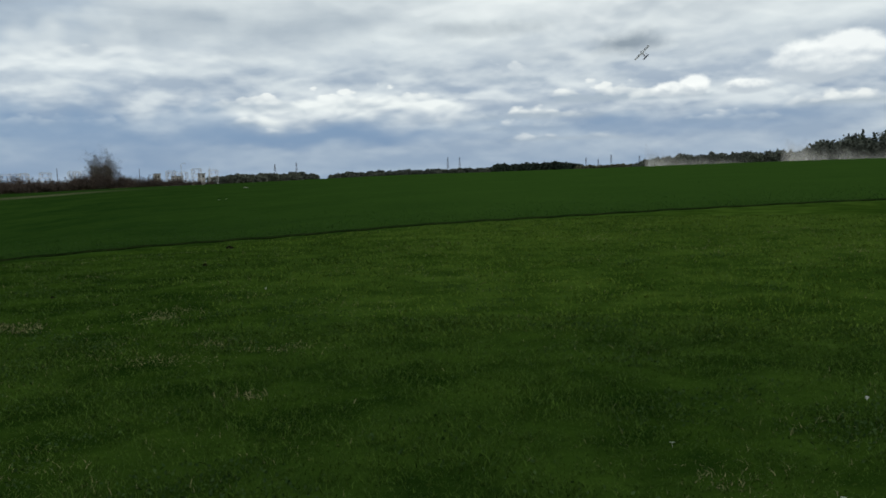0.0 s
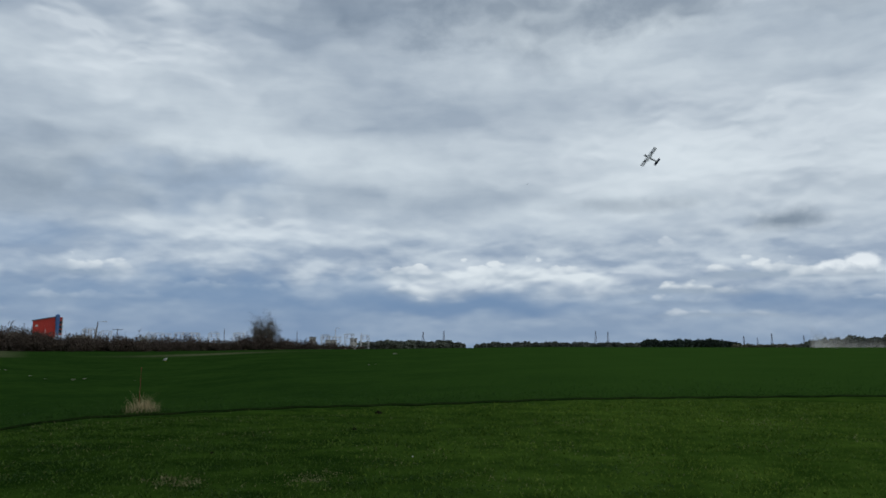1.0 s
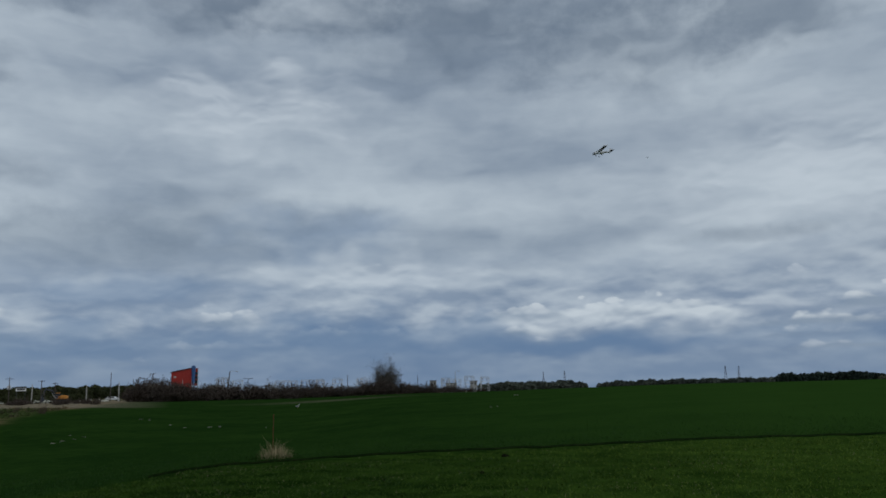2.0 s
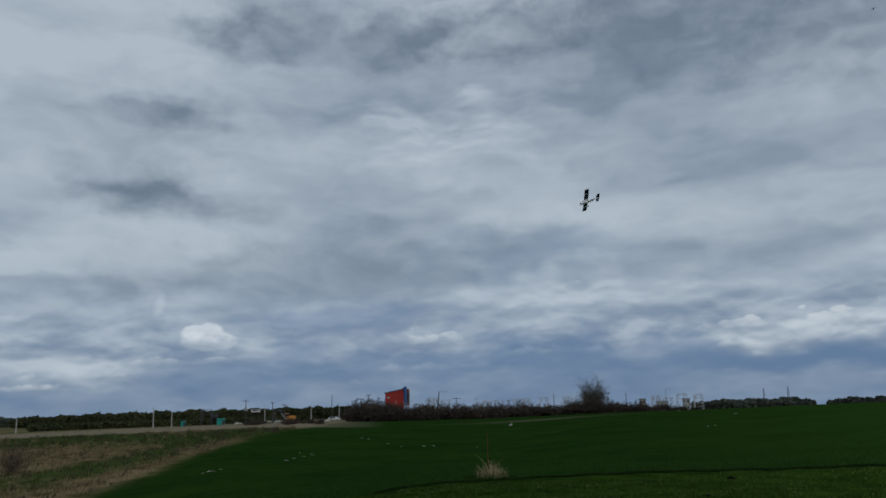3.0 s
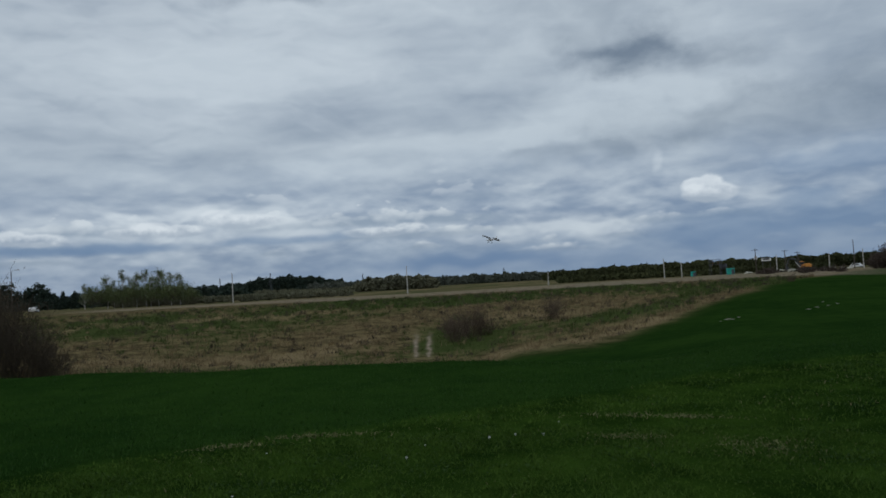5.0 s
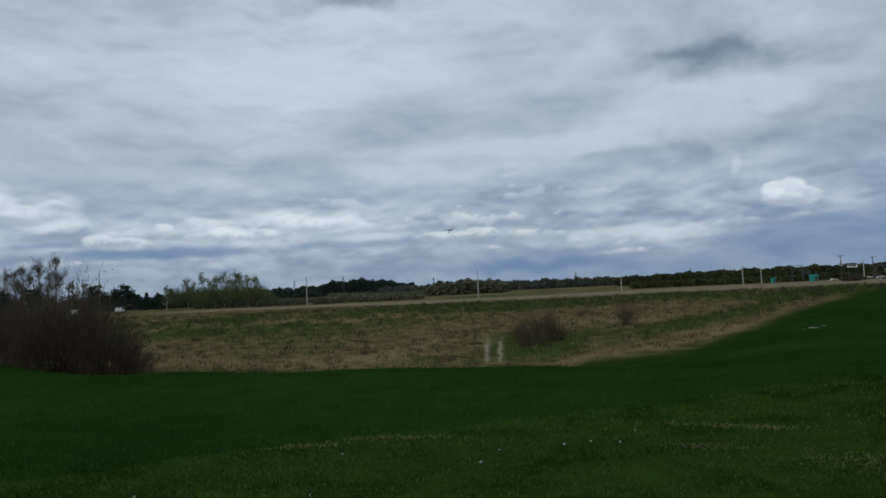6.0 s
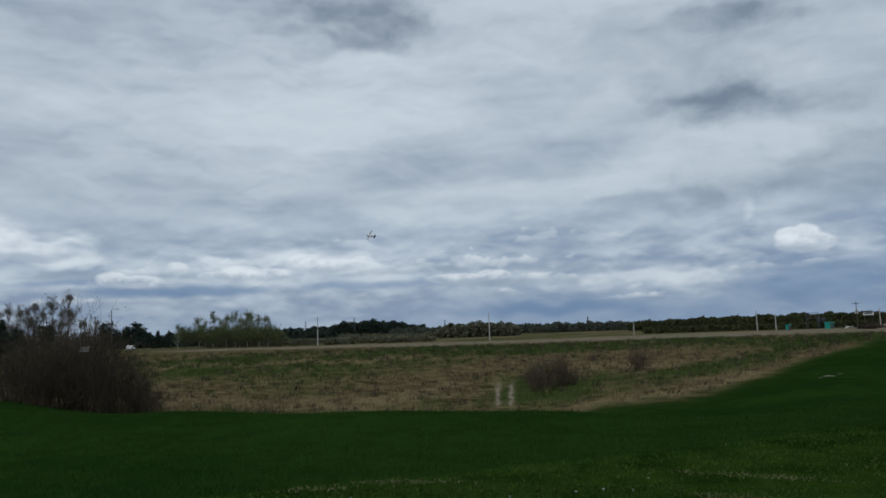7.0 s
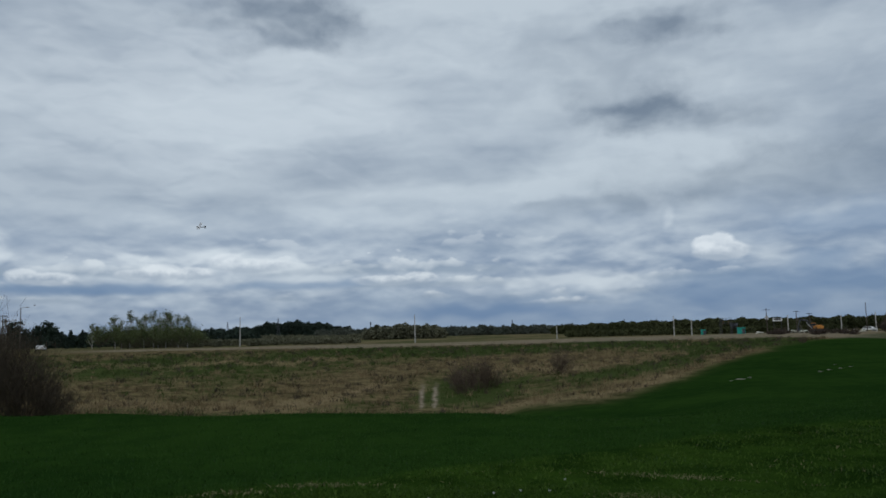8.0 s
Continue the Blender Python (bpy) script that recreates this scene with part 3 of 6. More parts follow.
def make_ground():
    az = np.radians(np.concatenate([np.arange(-48, 69.5, 0.45), np.arange(69.5, 73, 0.09), np.arange(73, 122, 0.45), np.arange(122, 312, 5.0)]))
    r = np.exp(np.linspace(math.log(0.6), math.log(4950.0), 380))
    A, R = np.meshgrid(az, r)
    x, y = -R * np.sin(A), R * np.cos(A)
    z = land(x, y)
    n, m = len(r), len(az)
    verts = np.stack([x, y, z], -1).reshape(-1, 3)
    i, j = np.meshgrid(np.arange(n - 1), np.arange(m), indexing="ij")
    j2 = (j + 1) % m
    faces = np.stack([i * m + j, (i + 1) * m + j, (i + 1) * m + j2, i * m + j2], -1).reshape(-1, 4)[:, ::-1]
    verts[:m] = (0, 0, float(land(0, 0)))      # the rings close on one point
    me = raw_mesh("ground", verts, faces)
    d, rr = polar(verts[:, 0], verts[:, 1])
    d = np.where(d > 160, d - 360, d)
    wob = bumps(verts[:, 0] * 0.7, verts[:, 1] * 0.7)
    edge = np.exp(np.log(dry_from(d)) + 0.05 * wob)
    zones = {"lawn": 1 / (1 + np.exp(np.clip((rr - crop_from(d) - 0.2 * wob) / 0.15, -30, 30))),
             "dry": 1 / (1 + np.exp(-np.clip((rr / edge - 1) / 0.02, -30, 30))),
             "plain": np.clip((rr - 190 - 20 * wob) / 40, 0, 1)}
    zones["lawn"] = np.maximum(zones["lawn"], (np.abs(d) > 130) * 1.0)
    rut = np.zeros_like(rr)
    for c in (71.5, 70.55):
        rut = np.maximum(rut, 1.0 * np.exp(-((d - c - 0.16 * wob - 0.07 * np.sin(rr * 1.7 + c * 9)) / (0.15 + 0.05 * np.sin(rr * 2.9 + c))) ** 2) * np.clip((rr - 43) / 2, 0, 1) * np.clip((56 - rr) / 5, 0, 1))
    road = np.clip((rr - 102 - np.clip(d - 80, 0, 20) * 1.6 - 3 * wob) / 5, 0, 1) * np.clip((205 - rr) / 25, 0, 1) * np.clip((d - 38) / 6, 0, 1) * np.clip((97 - d) / 6, 0, 1) * 0.62
    yard = np.clip((d - 36) / 3, 0, 1) * np.clip((52 - d) / 4, 0, 1) * np.clip((rr - 175) / 30, 0, 1) * np.clip((300 - rr) / 40, 0, 1) * 0.7
    bare = np.exp(-((d - 27) / 4.5) ** 2 - ((rr - 118) / 5) ** 2) * 0.25
    # sunlight on this stretch of the field, painted as a lighter, yellower colour
    zones["sunlit"] = np.clip((22 - d) / 25, 0, 1) * np.clip((d + 60) / 20, 0, 1) * np.clip((rr - 7 - 1.5 * wob) / 5, 0, 1)
    zones["bleach"] = bleached(verts[:, 0], verts[:, 1])
    zones["lush"] = lushness(verts[:, 0], verts[:, 1])
    zones["soil"] = np.clip(np.maximum.reduce([rut, road, yard, bare]), 0, 1)
    for name, values in zones.items():
        me.attributes.new(name, "FLOAT", "POINT").data.foreach_set("value", values.astype(np.float32))
    me.polygons.foreach_set("use_smooth", np.ones(len(me.polygons), bool))
    me.materials.append(GROUND)
    return tagged(new("ground", me), "wide green field falling into a dry grassy hollow", "ground", kind="structure")


make_ground()


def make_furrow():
    """The dark line of soil where the crop begins; the step's shade is in its colour."""
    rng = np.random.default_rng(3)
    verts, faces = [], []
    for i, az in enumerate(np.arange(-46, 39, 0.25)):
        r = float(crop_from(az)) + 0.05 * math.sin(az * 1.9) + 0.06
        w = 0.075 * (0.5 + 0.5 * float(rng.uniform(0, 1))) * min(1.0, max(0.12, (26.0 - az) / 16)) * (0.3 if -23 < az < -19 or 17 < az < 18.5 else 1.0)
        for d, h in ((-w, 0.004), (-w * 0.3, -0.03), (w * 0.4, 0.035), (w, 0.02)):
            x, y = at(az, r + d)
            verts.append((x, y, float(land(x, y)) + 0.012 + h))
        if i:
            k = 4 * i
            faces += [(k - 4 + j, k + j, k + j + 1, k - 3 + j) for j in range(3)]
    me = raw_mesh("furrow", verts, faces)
    me.materials.append(SHADED_FURROW)
    tagged(new("furrow", me), "dark furrow between lawn and crop, the shade of its edge in the colour", "furrow", kind="structure")


make_furrow()


# ---- making things ----
class Shape:
    """Gathers boxes and tubes of one part."""

    def __init__(self):
        self.v, self.f = [], []

    def box(self, centre, size, turn=None, chamfer=0.0):
        bm = bmesh.new()
        bmesh.ops.create_cube(bm, size=1.0)
        bmesh.ops.scale(bm, vec=size, verts=bm.verts)
        if chamfer:
            bmesh.ops.bevel(bm, geom=bm.edges[:], offset=chamfer, segments=1, affect="EDGES")
        m = Matrix.Translation(centre) @ (turn or Matrix())
        k = len(self.v)
        bm.verts.index_update()
        self.v += [tuple(m @ v.co) for v in bm.verts]
        self.f += [tuple(k + v.index for v in face.verts) for face in bm.faces]
        bm.free()
        return self

    def tube(self, points, radii, sides=6, cap=True):
        points = [Vector(p) for p in points]
        k = len(self.v)
        for i, p in enumerate(points):
            d = (points[min(i + 1, len(points) - 1)] - points[max(i - 1, 0)]).normalized()
            a = d.orthogonal().normalized()
            b = d.cross(a)
            for s in range(sides):
                w = 2 * math.pi * s / sides
                self.v.append(tuple(p + radii[i] * (math.cos(w) * a + math.sin(w) * b)))
        for i in range(len(points) - 1):
            for s in range(sides):
                t = (s + 1) % sides
                self.f.append((k + i * sides + s, k + i * sides + t, k + (i + 1) * sides + t, k + (i + 1) * sides + s))
        if cap:
            self.f.append(tuple(k + s for s in reversed(range(sides))))
            self.f.append(tuple(k + (len(points) - 1) * sides + s for s in range(sides)))
        return self

    def bar(self, p, q, r, sides=4):
        return self.tube([p, q], [r, r], sides)

    def ball(self, centre, radii, turn=None, rings=6, sides=10):
        k = len(self.v)
        m = Matrix.Translation(centre) @ (turn or Matrix())
        for i in range(rings + 1):
            a = math.pi * i / rings
            for s in range(sides):
                w = 2 * math.pi * s / sides
                self.v.append(tuple(m @ Vector((radii[0] * math.sin(a) * math.cos(w), radii[1] * math.sin(a) * math.sin(w), radii[2] * math.cos(a)))))
        for i in range(rings):
            for s in range(sides):
                t = (s + 1) % sides
                self.f.append((k + i * sides + s, k + (i + 1) * sides + s, k + (i + 1) * sides + t, k + i * sides + t))
        return self

    def slab(self, outline, lo, hi, axis=2):
        """A flat outline, given thickness along one axis."""
        k, n = len(self.v), len(outline)
        for h in (lo, hi):
            for a, b in outline:
                p = [a, b]
                p.insert(axis, h)
                self.v.append(tuple(p))
        self.f.append(tuple(k + i for i in reversed(range(n))))
        self.f.append(tuple(k + n + i for i in range(n)))
        self.f += [(k + i, k + (i + 1) % n, k + n + (i + 1) % n, k + n + i) for i in range(n)]
        return self

    def mesh(self, name, material, smooth=False):
        me = bpy.data.meshes.new(name)
        me.from_pydata(self.v, [], self.f)
        bm = bmesh.new()
        bm.from_mesh(me)
        bmesh.ops.remove_doubles(bm, verts=bm.verts, dist=1e-5)
        bmesh.ops.recalc_face_normals(bm, faces=bm.faces)
        bm.to_mesh(me)
        bm.free()
        if smooth:
            me.polygons.foreach_set("use_smooth", np.ones(len(me.polygons), bool))
        me.materials.append(material)
        return me


def part(name, shape, material, parent, label="", smooth=False):
    me = shape if isinstance(shape, bpy.types.Mesh) else shape.mesh(name, material, smooth)
    if not me.materials:
        me.materials.append(material)
    ob = new(name, me)
    ob.parent = parent
    return tagged(ob, label)


def thing(name, label, category, group="", where=None, turn=0.0, kind=""):
    ob = tagged(new(name), label, category, group, kind)
    if where is not None:
        ob.location = where
        ob.rotation_euler[2] = radians(turn)
    return ob


def one_mesh(name, me, material, label, category, group="", kind=""):
    if not me.materials:
        me.materials.append(material)
    return tagged(new(name, me), label, category, group, kind)


def placed(az, r, sink=0.0, turn=0.0):
    return Matrix.Translation(spot(az, r, sink)) @ pose(0, 0, 0, 0, 0, turn)


# ---- grass and other growth ----
def blades(name, x, y, z, height, width, lean, rng):
    """Thin bent blades: five corners and three faces each."""
    n = len(x)
    face, tip = rng.uniform(0, 2 * np.pi, n), rng.uniform(0, 2 * np.pi, n)
    sx, sy = np.cos(face) * width / 2, np.sin(face) * width / 2
    lx, ly = np.cos(tip) * lean * height, np.sin(tip) * lean * height
    base = np.stack([x, y, z], -1)
    side = np.stack([sx, sy, np.zeros(n)], -1)
    mid = base + np.stack([lx * 0.35, ly * 0.35, height * 0.6], -1)
    top = base + np.stack([lx, ly, height], -1)
    v = np.stack([base - side, base + side, mid - side * 0.7, mid + side * 0.7, top], 1).reshape(-1, 3)
    k = np.arange(n)[:, None] * 5
    f = np.stack([k + [0, 1, 3], k + [0, 3, 2], k + [2, 3, 4]], 1).reshape(-1, 3)
    return raw_mesh(name, v, f)


def strewn(n, az0, az1, r0, r1, rng, power=2.0):
    az, r = np.radians(rng.uniform(az0, az1, n)), (rng.uniform(r0 ** power, r1 ** power, n)) ** (1 / power)
    return -r * np.sin(az), r * np.cos(az)


def clumpy(x, y, scale, rng):
    """Chance of growth in patches."""
    return 0.5 + 0.5 * np.sin(x * scale + 2 * np.sin(y * scale * 0.7)) * np.cos(y * scale * 1.1 + 1.5 * np.sin(x * scale * 0.6))


def lawn_patch(name, n, near, far, material, low, high, wide, label, seed, keep=None):
    rng = np.random.default_rng(seed)
    x, y = strewn(n, -34, 108, near, far, rng, 1.3)
    az, r = polar(x, y)
    ok = r < crop_from(az) - 0.1
    if keep is not None:
        ok &= keep(x, y) > rng.uniform(0, 1, n)
    x, y, r = x[ok], y[ok], r[ok]
    tuft = clumpy(x, y, 5.3, rng) * 0.6 + clumpy(x, y, 1.7, rng) * 0.4
    tall = rng.uniform(low, high, len(x)) * (0.45 + 1.1 * tuft)
    me = blades(name, x, y, land(x, y) - 0.01, tall, wide * (0.6 + r / 9), rng.uniform(0.3, 1.6, len(x)), rng)
    one_mesh(name, me, material, label, "grass", kind="stuff")


def lit_share(x, y):
    """Share of sunlit-coloured, yellower grass: much across the open field, none towards the hollow."""
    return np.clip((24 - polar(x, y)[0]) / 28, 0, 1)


lawn_patch("lawn_grass", 210000, 3.0, 9.0, BLADE, 0.012, 0.048, 0.0050, "short mown green grass of the lawn", 11)
lawn_patch("lawn_grass", 190000, 8.0, 24.0, LIT_BLADE, 0.015, 0.05, 0.0072, "short yellow-green grass further across the lawn, sunlight put into its lighter colour", 16, lit_share)
lawn_patch("lawn_grass", 120000, 8.0, 18.0, BLADE, 0.015, 0.05, 0.0072, "short dark green grass near the hollow", 20, lambda x, y: 1 - lit_share(x, y))
lawn_patch("withered_lawn_grass", 60000, 3.0, 21.0, PALE_BLADE, 0.015, 0.05, 0.0045, "withered straw-coloured blades among the mown grass", 12,
           lambda x, y: np.clip(clumpy(x, y, 0.9, None) * 1.4 - 0.55, 0.04, 1) * np.clip(clumpy(x, y, 4.1, None) * 1.6 - 0.3, 0.05, 1))


def scalped(x, y):
    """Where the mower cut too low: short streaks across the line of sight."""
    az, r = polar(x, y)
    out = np.zeros_like(x)
    for a, q, wide, deep in ((27.9, 10.2, 1.6, 0.30), (19.9, 10.1, 1.4, 0.25), (18.0, 10.5, 0.8, 0.15), (16.1, 8.3, 1.5, 0.14), (11.5, 7.8, 2.0, 0.14), (18.8, 7.7, 2.2, 0.16), (13.7, 6.3, 1.4, 0.10),
                             (-18.4, 4.5, 2.4, 0.14), (84.9, 9.3, 3.0, 0.12), (78.5, 9.4, 3.5, 0.10), (49.3, 8.1, 2.4, 0.3), (57.9, 8.5, 2.2, 0.16), (55.0, 9.6, 5.0, 0.10)):
        out = np.maximum(out, np.exp(-((az - a) / wide) ** 2 - ((r - q - 0.03 * (az - a)) / deep) ** 2))
    return out


lawn_patch("scalped_lawn_grass", 260000, 3.5, 11.5, PALE_BLADE, 0.012, 0.040, 0.0075, "pale scalped streaks in the mown grass", 21, scalped)


def weed_patches():
    """Low broad leaves in dark patches of the lawn."""
    rng = np.random.default_rng(18)
    x, y = strewn(150000, -34, 108, 3.2, 15, rng, 1.2)
    keep = np.clip(clumpy(x, y, 2.3, rng) * 1.7 - 0.85, 0, 1) * np.clip(clumpy(y, x, 0.75, rng) * 1.8 - 0.5, 0.03, 1) > rng.uniform(0, 1, len(x))
    x, y = x[keep], y[keep]
    r = np.hypot(x, y)
    ok = r < crop_from(polar(x, y)[0]) - 0.2
    x, y, r = x[ok], y[ok], r[ok]
    me = flakes("lawn_weeds", np.stack([x, y, land(x, y) + rng.uniform(0.01, 0.04, len(x))], -1), 0.012, WEED, rng, 0.6)
    one_mesh("lawn_weeds", me, WEED, "low broad-leaved weeds in patches of the lawn", "weeds", kind="stuff")


def crop_growth():
    rng = np.random.default_rng(13)
    az = rng.uniform(-34, 108, 90000)
    r = crop_from(az) + rng.exponential(5.0, len(az)) ** 1.2
    x, y = -r * np.sin(np.radians(az)), r * np.cos(np.radians(az))
    ok = r < dry_from(az)
    x, y, r = x[ok], y[ok], r[ok]
    me = blades("crop", x, y, land(x, y) - 0.02, rng.uniform(0.03, 0.075, len(x)), 0.008 + r * 0.0003, rng.uniform(0.2, 0.8, len(x)), rng)
    one_mesh("crop", me, CROP, "dense young green cereal crop beside the lawn", "crop", kind="stuff")


def meadow_growth(name, n, material, label, seed, low, high, green):
    rng = np.random.default_rng(seed)
    x, y = strewn(n, 40, 108, 22, 103, rng, 1.3)
    az, r = polar(x, y)
    lush = lushness(x, y) + 0.45 * (clumpy(x, y, 0.5, rng) - 0.5)
    want = bleached(x, y) if green is None else np.clip(lush * 2.6 - 0.9, 0.02, 1) if green else np.clip(1.15 - lush * 2.0, 0.04, 1)
    rut = np.minimum(np.abs(az - 71.5), np.abs(az - 70.55)) < 0.3
    ok = (r > dry_from(az) * 1.01) & (want > rng.uniform(0, 1, n)) & ~(rut & (r > 42) & (r < 58))
    x, y, r = x[ok], y[ok], r[ok]
    tall = rng.uniform(low, high, len(x)) * (0.4 + 0.9 * clumpy(x, y, 0.9, rng))
    me = blades(name, x, y, land(x, y) - 0.03, tall, 0.010 + r * 0.0004, rng.uniform(0.3, 1.3, len(x)), rng)
    one_mesh(name, me, material, label, "grass", kind="stuff")


def meadow_tussocks():
    """Knee-high clumps that stand out of the dry meadow."""
    rng = np.random.default_rng(17)
    for name, material, label, many, green in (("meadow_tussocks", STRAW, "knee-high clumps of bleached grass on the slope", 3200, False),
                                               ("weed_clumps", THICKET, "clumps of dark dead weeds in the dry meadow", 1500, None),
                                               ("green_tussocks", MEADOW, "clumps of fresh grass among the dry meadow", 2400, True)):
        cx, cy = strewn(many, 42, 107, 24, 100, rng, 1.4)
        az, r = polar(cx, cy)
        lush = lushness(cx, cy)
        want = np.clip(lush * 2 - 0.5, 0.05, 1) if green else np.clip(1.3 - lush * 1.6, 0.1, 1) if green is False else np.full(many, 0.7)
        ok = (r > dry_from(az) * 1.02) & (want > rng.uniform(0, 1, many)) & ~((np.abs(az - 71.0) < 0.9) & (r > 41) & (r < 58))
        cx, cy, size = np.repeat(cx[ok], 16), np.repeat(cy[ok], 16), np.repeat(rng.uniform(0.5, 1.3, int(ok.sum())), 16)
        x, y = cx + rng.normal(0, 0.16, len(cx)) * size, cy + rng.normal(0, 0.16, len(cx)) * size
        me = blades(name, x, y, land(x, y) - 0.03, rng.uniform(0.14, 0.42, len(x)) * size, 0.022 + 0.0003 * np.hypot(x, y), rng.uniform(0.2, 1.0, len(x)), rng)
        one_mesh(name, me, material, label, "grass", kind="stuff")


def limbs(rng, base, way, length, radius, level, out, tips, spread=0.6, kids=4, lift=0.1, reach=(0.45, 0.7)):
    """A bent limb and, from it, its side limbs."""
    p, d = Vector(base), Vector(way).normalized()
    pts, rad = [p.copy()], [radius]
    steps = 4 if level else 3
    for i in range(steps):
        d = (d + Vector(rng.normal(0, 0.13, 3)) + Vector((0, 0, lift))).normalized()
        p = p + d * (length / steps)
        pts.append(p.copy())
        rad.append(radius * (1 - 0.8 * (i + 1) / steps))
    out.append((pts, rad))
    if level == 0:
        tips.append((p, d))
        return
    for i in range(kids):
        f = rng.uniform(0.3, 1.0) * steps
        k = min(int(f), steps - 1)
        q = pts[k].lerp(pts[k + 1], f - k)
        turn = Vector(rng.normal(0, 1, 3))
        nd = (d + spread * (turn - turn.dot(d) * d).normalized()).normalized()
        limbs(rng, q, nd, length * rng.uniform(*reach), max(rad[k] * 0.55, 0.006), level - 1, out, tips, spread, kids, lift, reach)


def limb_shape(out, sides=4, least=0.0):
    s = Shape()
    for pts, rad in out:
        s.tube(pts, [max(q, least) for q in rad], sides, cap=False)
    return s


def raw_limbs(name, out, material, sides=3, least=0.0):
    s = limb_shape(out, sides, least)
    me = bpy.data.meshes.new(name)
    me.from_pydata(s.v, [], s.f)
    me.materials.append(material)
    return me


def flakes(name, centres, size, material, rng, flat=0.6):
    """Many small leaves or clumps of leaves, each one triangle or two."""
    c = np.asarray(centres, float)
    n = len(c)
    a, b = rng.normal(0, 1, (n, 3)), rng.normal(0, 1, (n, 3))
    a /= np.linalg.norm(a, axis=1)[:, None]
    b -= (a * b).sum(1)[:, None] * a
    b /= np.linalg.norm(b, axis=1)[:, None]
    s = (size * rng.uniform(0.6, 1.4, n))[:, None]
    v = np.stack([c - a * s, c - b * s * flat, c + a * s, c + b * s * flat], 1).reshape(-1, 3)
    k = np.arange(n)[:, None] * 4
    me = raw_mesh(name, v, np.concatenate([k + [0, 1, 2], k + [0, 2, 3]], 1).reshape(-1, 3))
    me.materials.append(material)
    return me


crop_growth()
meadow_tussocks()
weed_patches()
meadow_growth("dry_meadow_grass", 65000, STRAW, "matted straw-brown dry grass on the slope", 14, 0.08, 0.34, False)
meadow_growth("bleached_meadow_grass", 110000, PALE_STRAW, "pale flattened old grass along the bank of the hollow", 19, 0.08, 0.26, None)
meadow_growth("green_meadow_grass", 120000, MEADOW, "patches of fresh green grass in the dry meadow", 15, 0.06, 0.22, True)


def bare_shrub(label, height, width, stems, seed, material=TWIG, least=0.008, group="", name="bare_shrub", twigs=3, brush=900, brush_size=0.10):
    """Many stems from one root that fan out and fork into fine brushwood."""
    rng = np.random.default_rng(seed)
    root = thing(name, label, "shrub", group)
    thick, thin, tips = [], [], []
    for _ in range(stems):
        w = rng.uniform(0, 2 * math.pi)
        out = rng.uniform(0.0, 1.0) ** 0.7
        d = Vector((math.cos(w) * out * 0.62 * width / height, math.sin(w) * out * 0.62 * width / height, 1.0))
        q = Vector((math.cos(w), math.sin(w), 0)) * rng.uniform(0, width * 0.2)
        got = []
        limbs(rng, q - Vector((0, 0, 0.15)), d, height * rng.uniform(0.45, 0.8) * (1 - 0.3 * out), 0.012 * height / 2, 2, got, tips, 0.6, twigs, 0.05)
        thick.append(got[0])
        thin += got[1:]
    top = sorted(p[0].z for p in tips)[int(len(tips) * 0.95)]
    side = sorted(math.hypot(p[0].x, p[0].y) for p in tips)[int(len(tips) * 0.95)]
    fit = Vector((width / 2 / side, width / 2 / side, height / top))
    for pts, _ in thick + thin:
        for v in pts:
            v.x, v.y, v.z = v.x * fit.x, v.y * fit.y, v.z * fit.z
    part("stem", raw_limbs("stem", thick, material, 3, least), material, root)
    part("crown", raw_limbs("crown", thin, material, 3, least * 0.7), material, root)
    if brush:
        ends = np.array([pts[k] for pts, _ in thin for k in (1, -1)])
        c = ends[rng.integers(0, len(ends), brush)] + rng.normal(0, 0.05 * width, (brush, 3)) * (1, 1, 0.6)
        c[:, 2] = np.clip(c[:, 2], 0.05, None)
        tagged(part("brushwood", flakes("brushwood", c, brush_size, material, rng, 0.22), material, root), kind="stuff")
    return root


def leafy_tree(name, label, height, width, seed, bark, leaf, leaves, leaf_size, group="", upright=0.35, least=0.02, category="tree", level=2, kids=3, start=0.22, loose=0.07, reach=(0.45, 0.7)):
    rng = np.random.default_rng(seed)
    root = thing(name, label, category, group)
    out, tips = [], []
    trunk_pts = [Vector((rng.normal(0, 0.02) * i * height / 5, rng.normal(0, 0.02) * i * height / 5, -0.2 + i * height * 0.92 / 5)) for i in range(6)]
    r0 = height * 0.014
    trunk = [(trunk_pts, [r0 * (1 - 0.16 * i) for i in range(6)])]
    for i in range(22):
        f = rng.uniform(start, 0.98)
        k = min(int(f * 5), 4)
        q = trunk_pts[k].lerp(trunk_pts[k + 1], f * 5 - k)
        w = rng.uniform(0, 2 * math.pi)
        d = Vector((math.cos(w), math.sin(w), upright + 0.9 * f))
        long = width * 0.5 * (1.15 - 0.75 * f) * rng.uniform(0.7, 1.15)
        limbs(rng, q, d, long, r0 * 0.4 * (1.1 - f), level, out, tips, 0.6, kids, 0.12, reach)
    part("trunk", raw_limbs("trunk", trunk, bark, 7), bark, root)
    part("limbs", raw_limbs("limbs", out, bark, 3, least), bark, root)
    if leaves:
        pick = rng.integers(0, len(tips), leaves)
        c = np.array([tips[i][0] for i in pick]) + rng.normal(0, width * loose, (leaves, 3))
        part("crown", flakes("crown", c, leaf_size, leaf, rng), leaf, root)
    return root


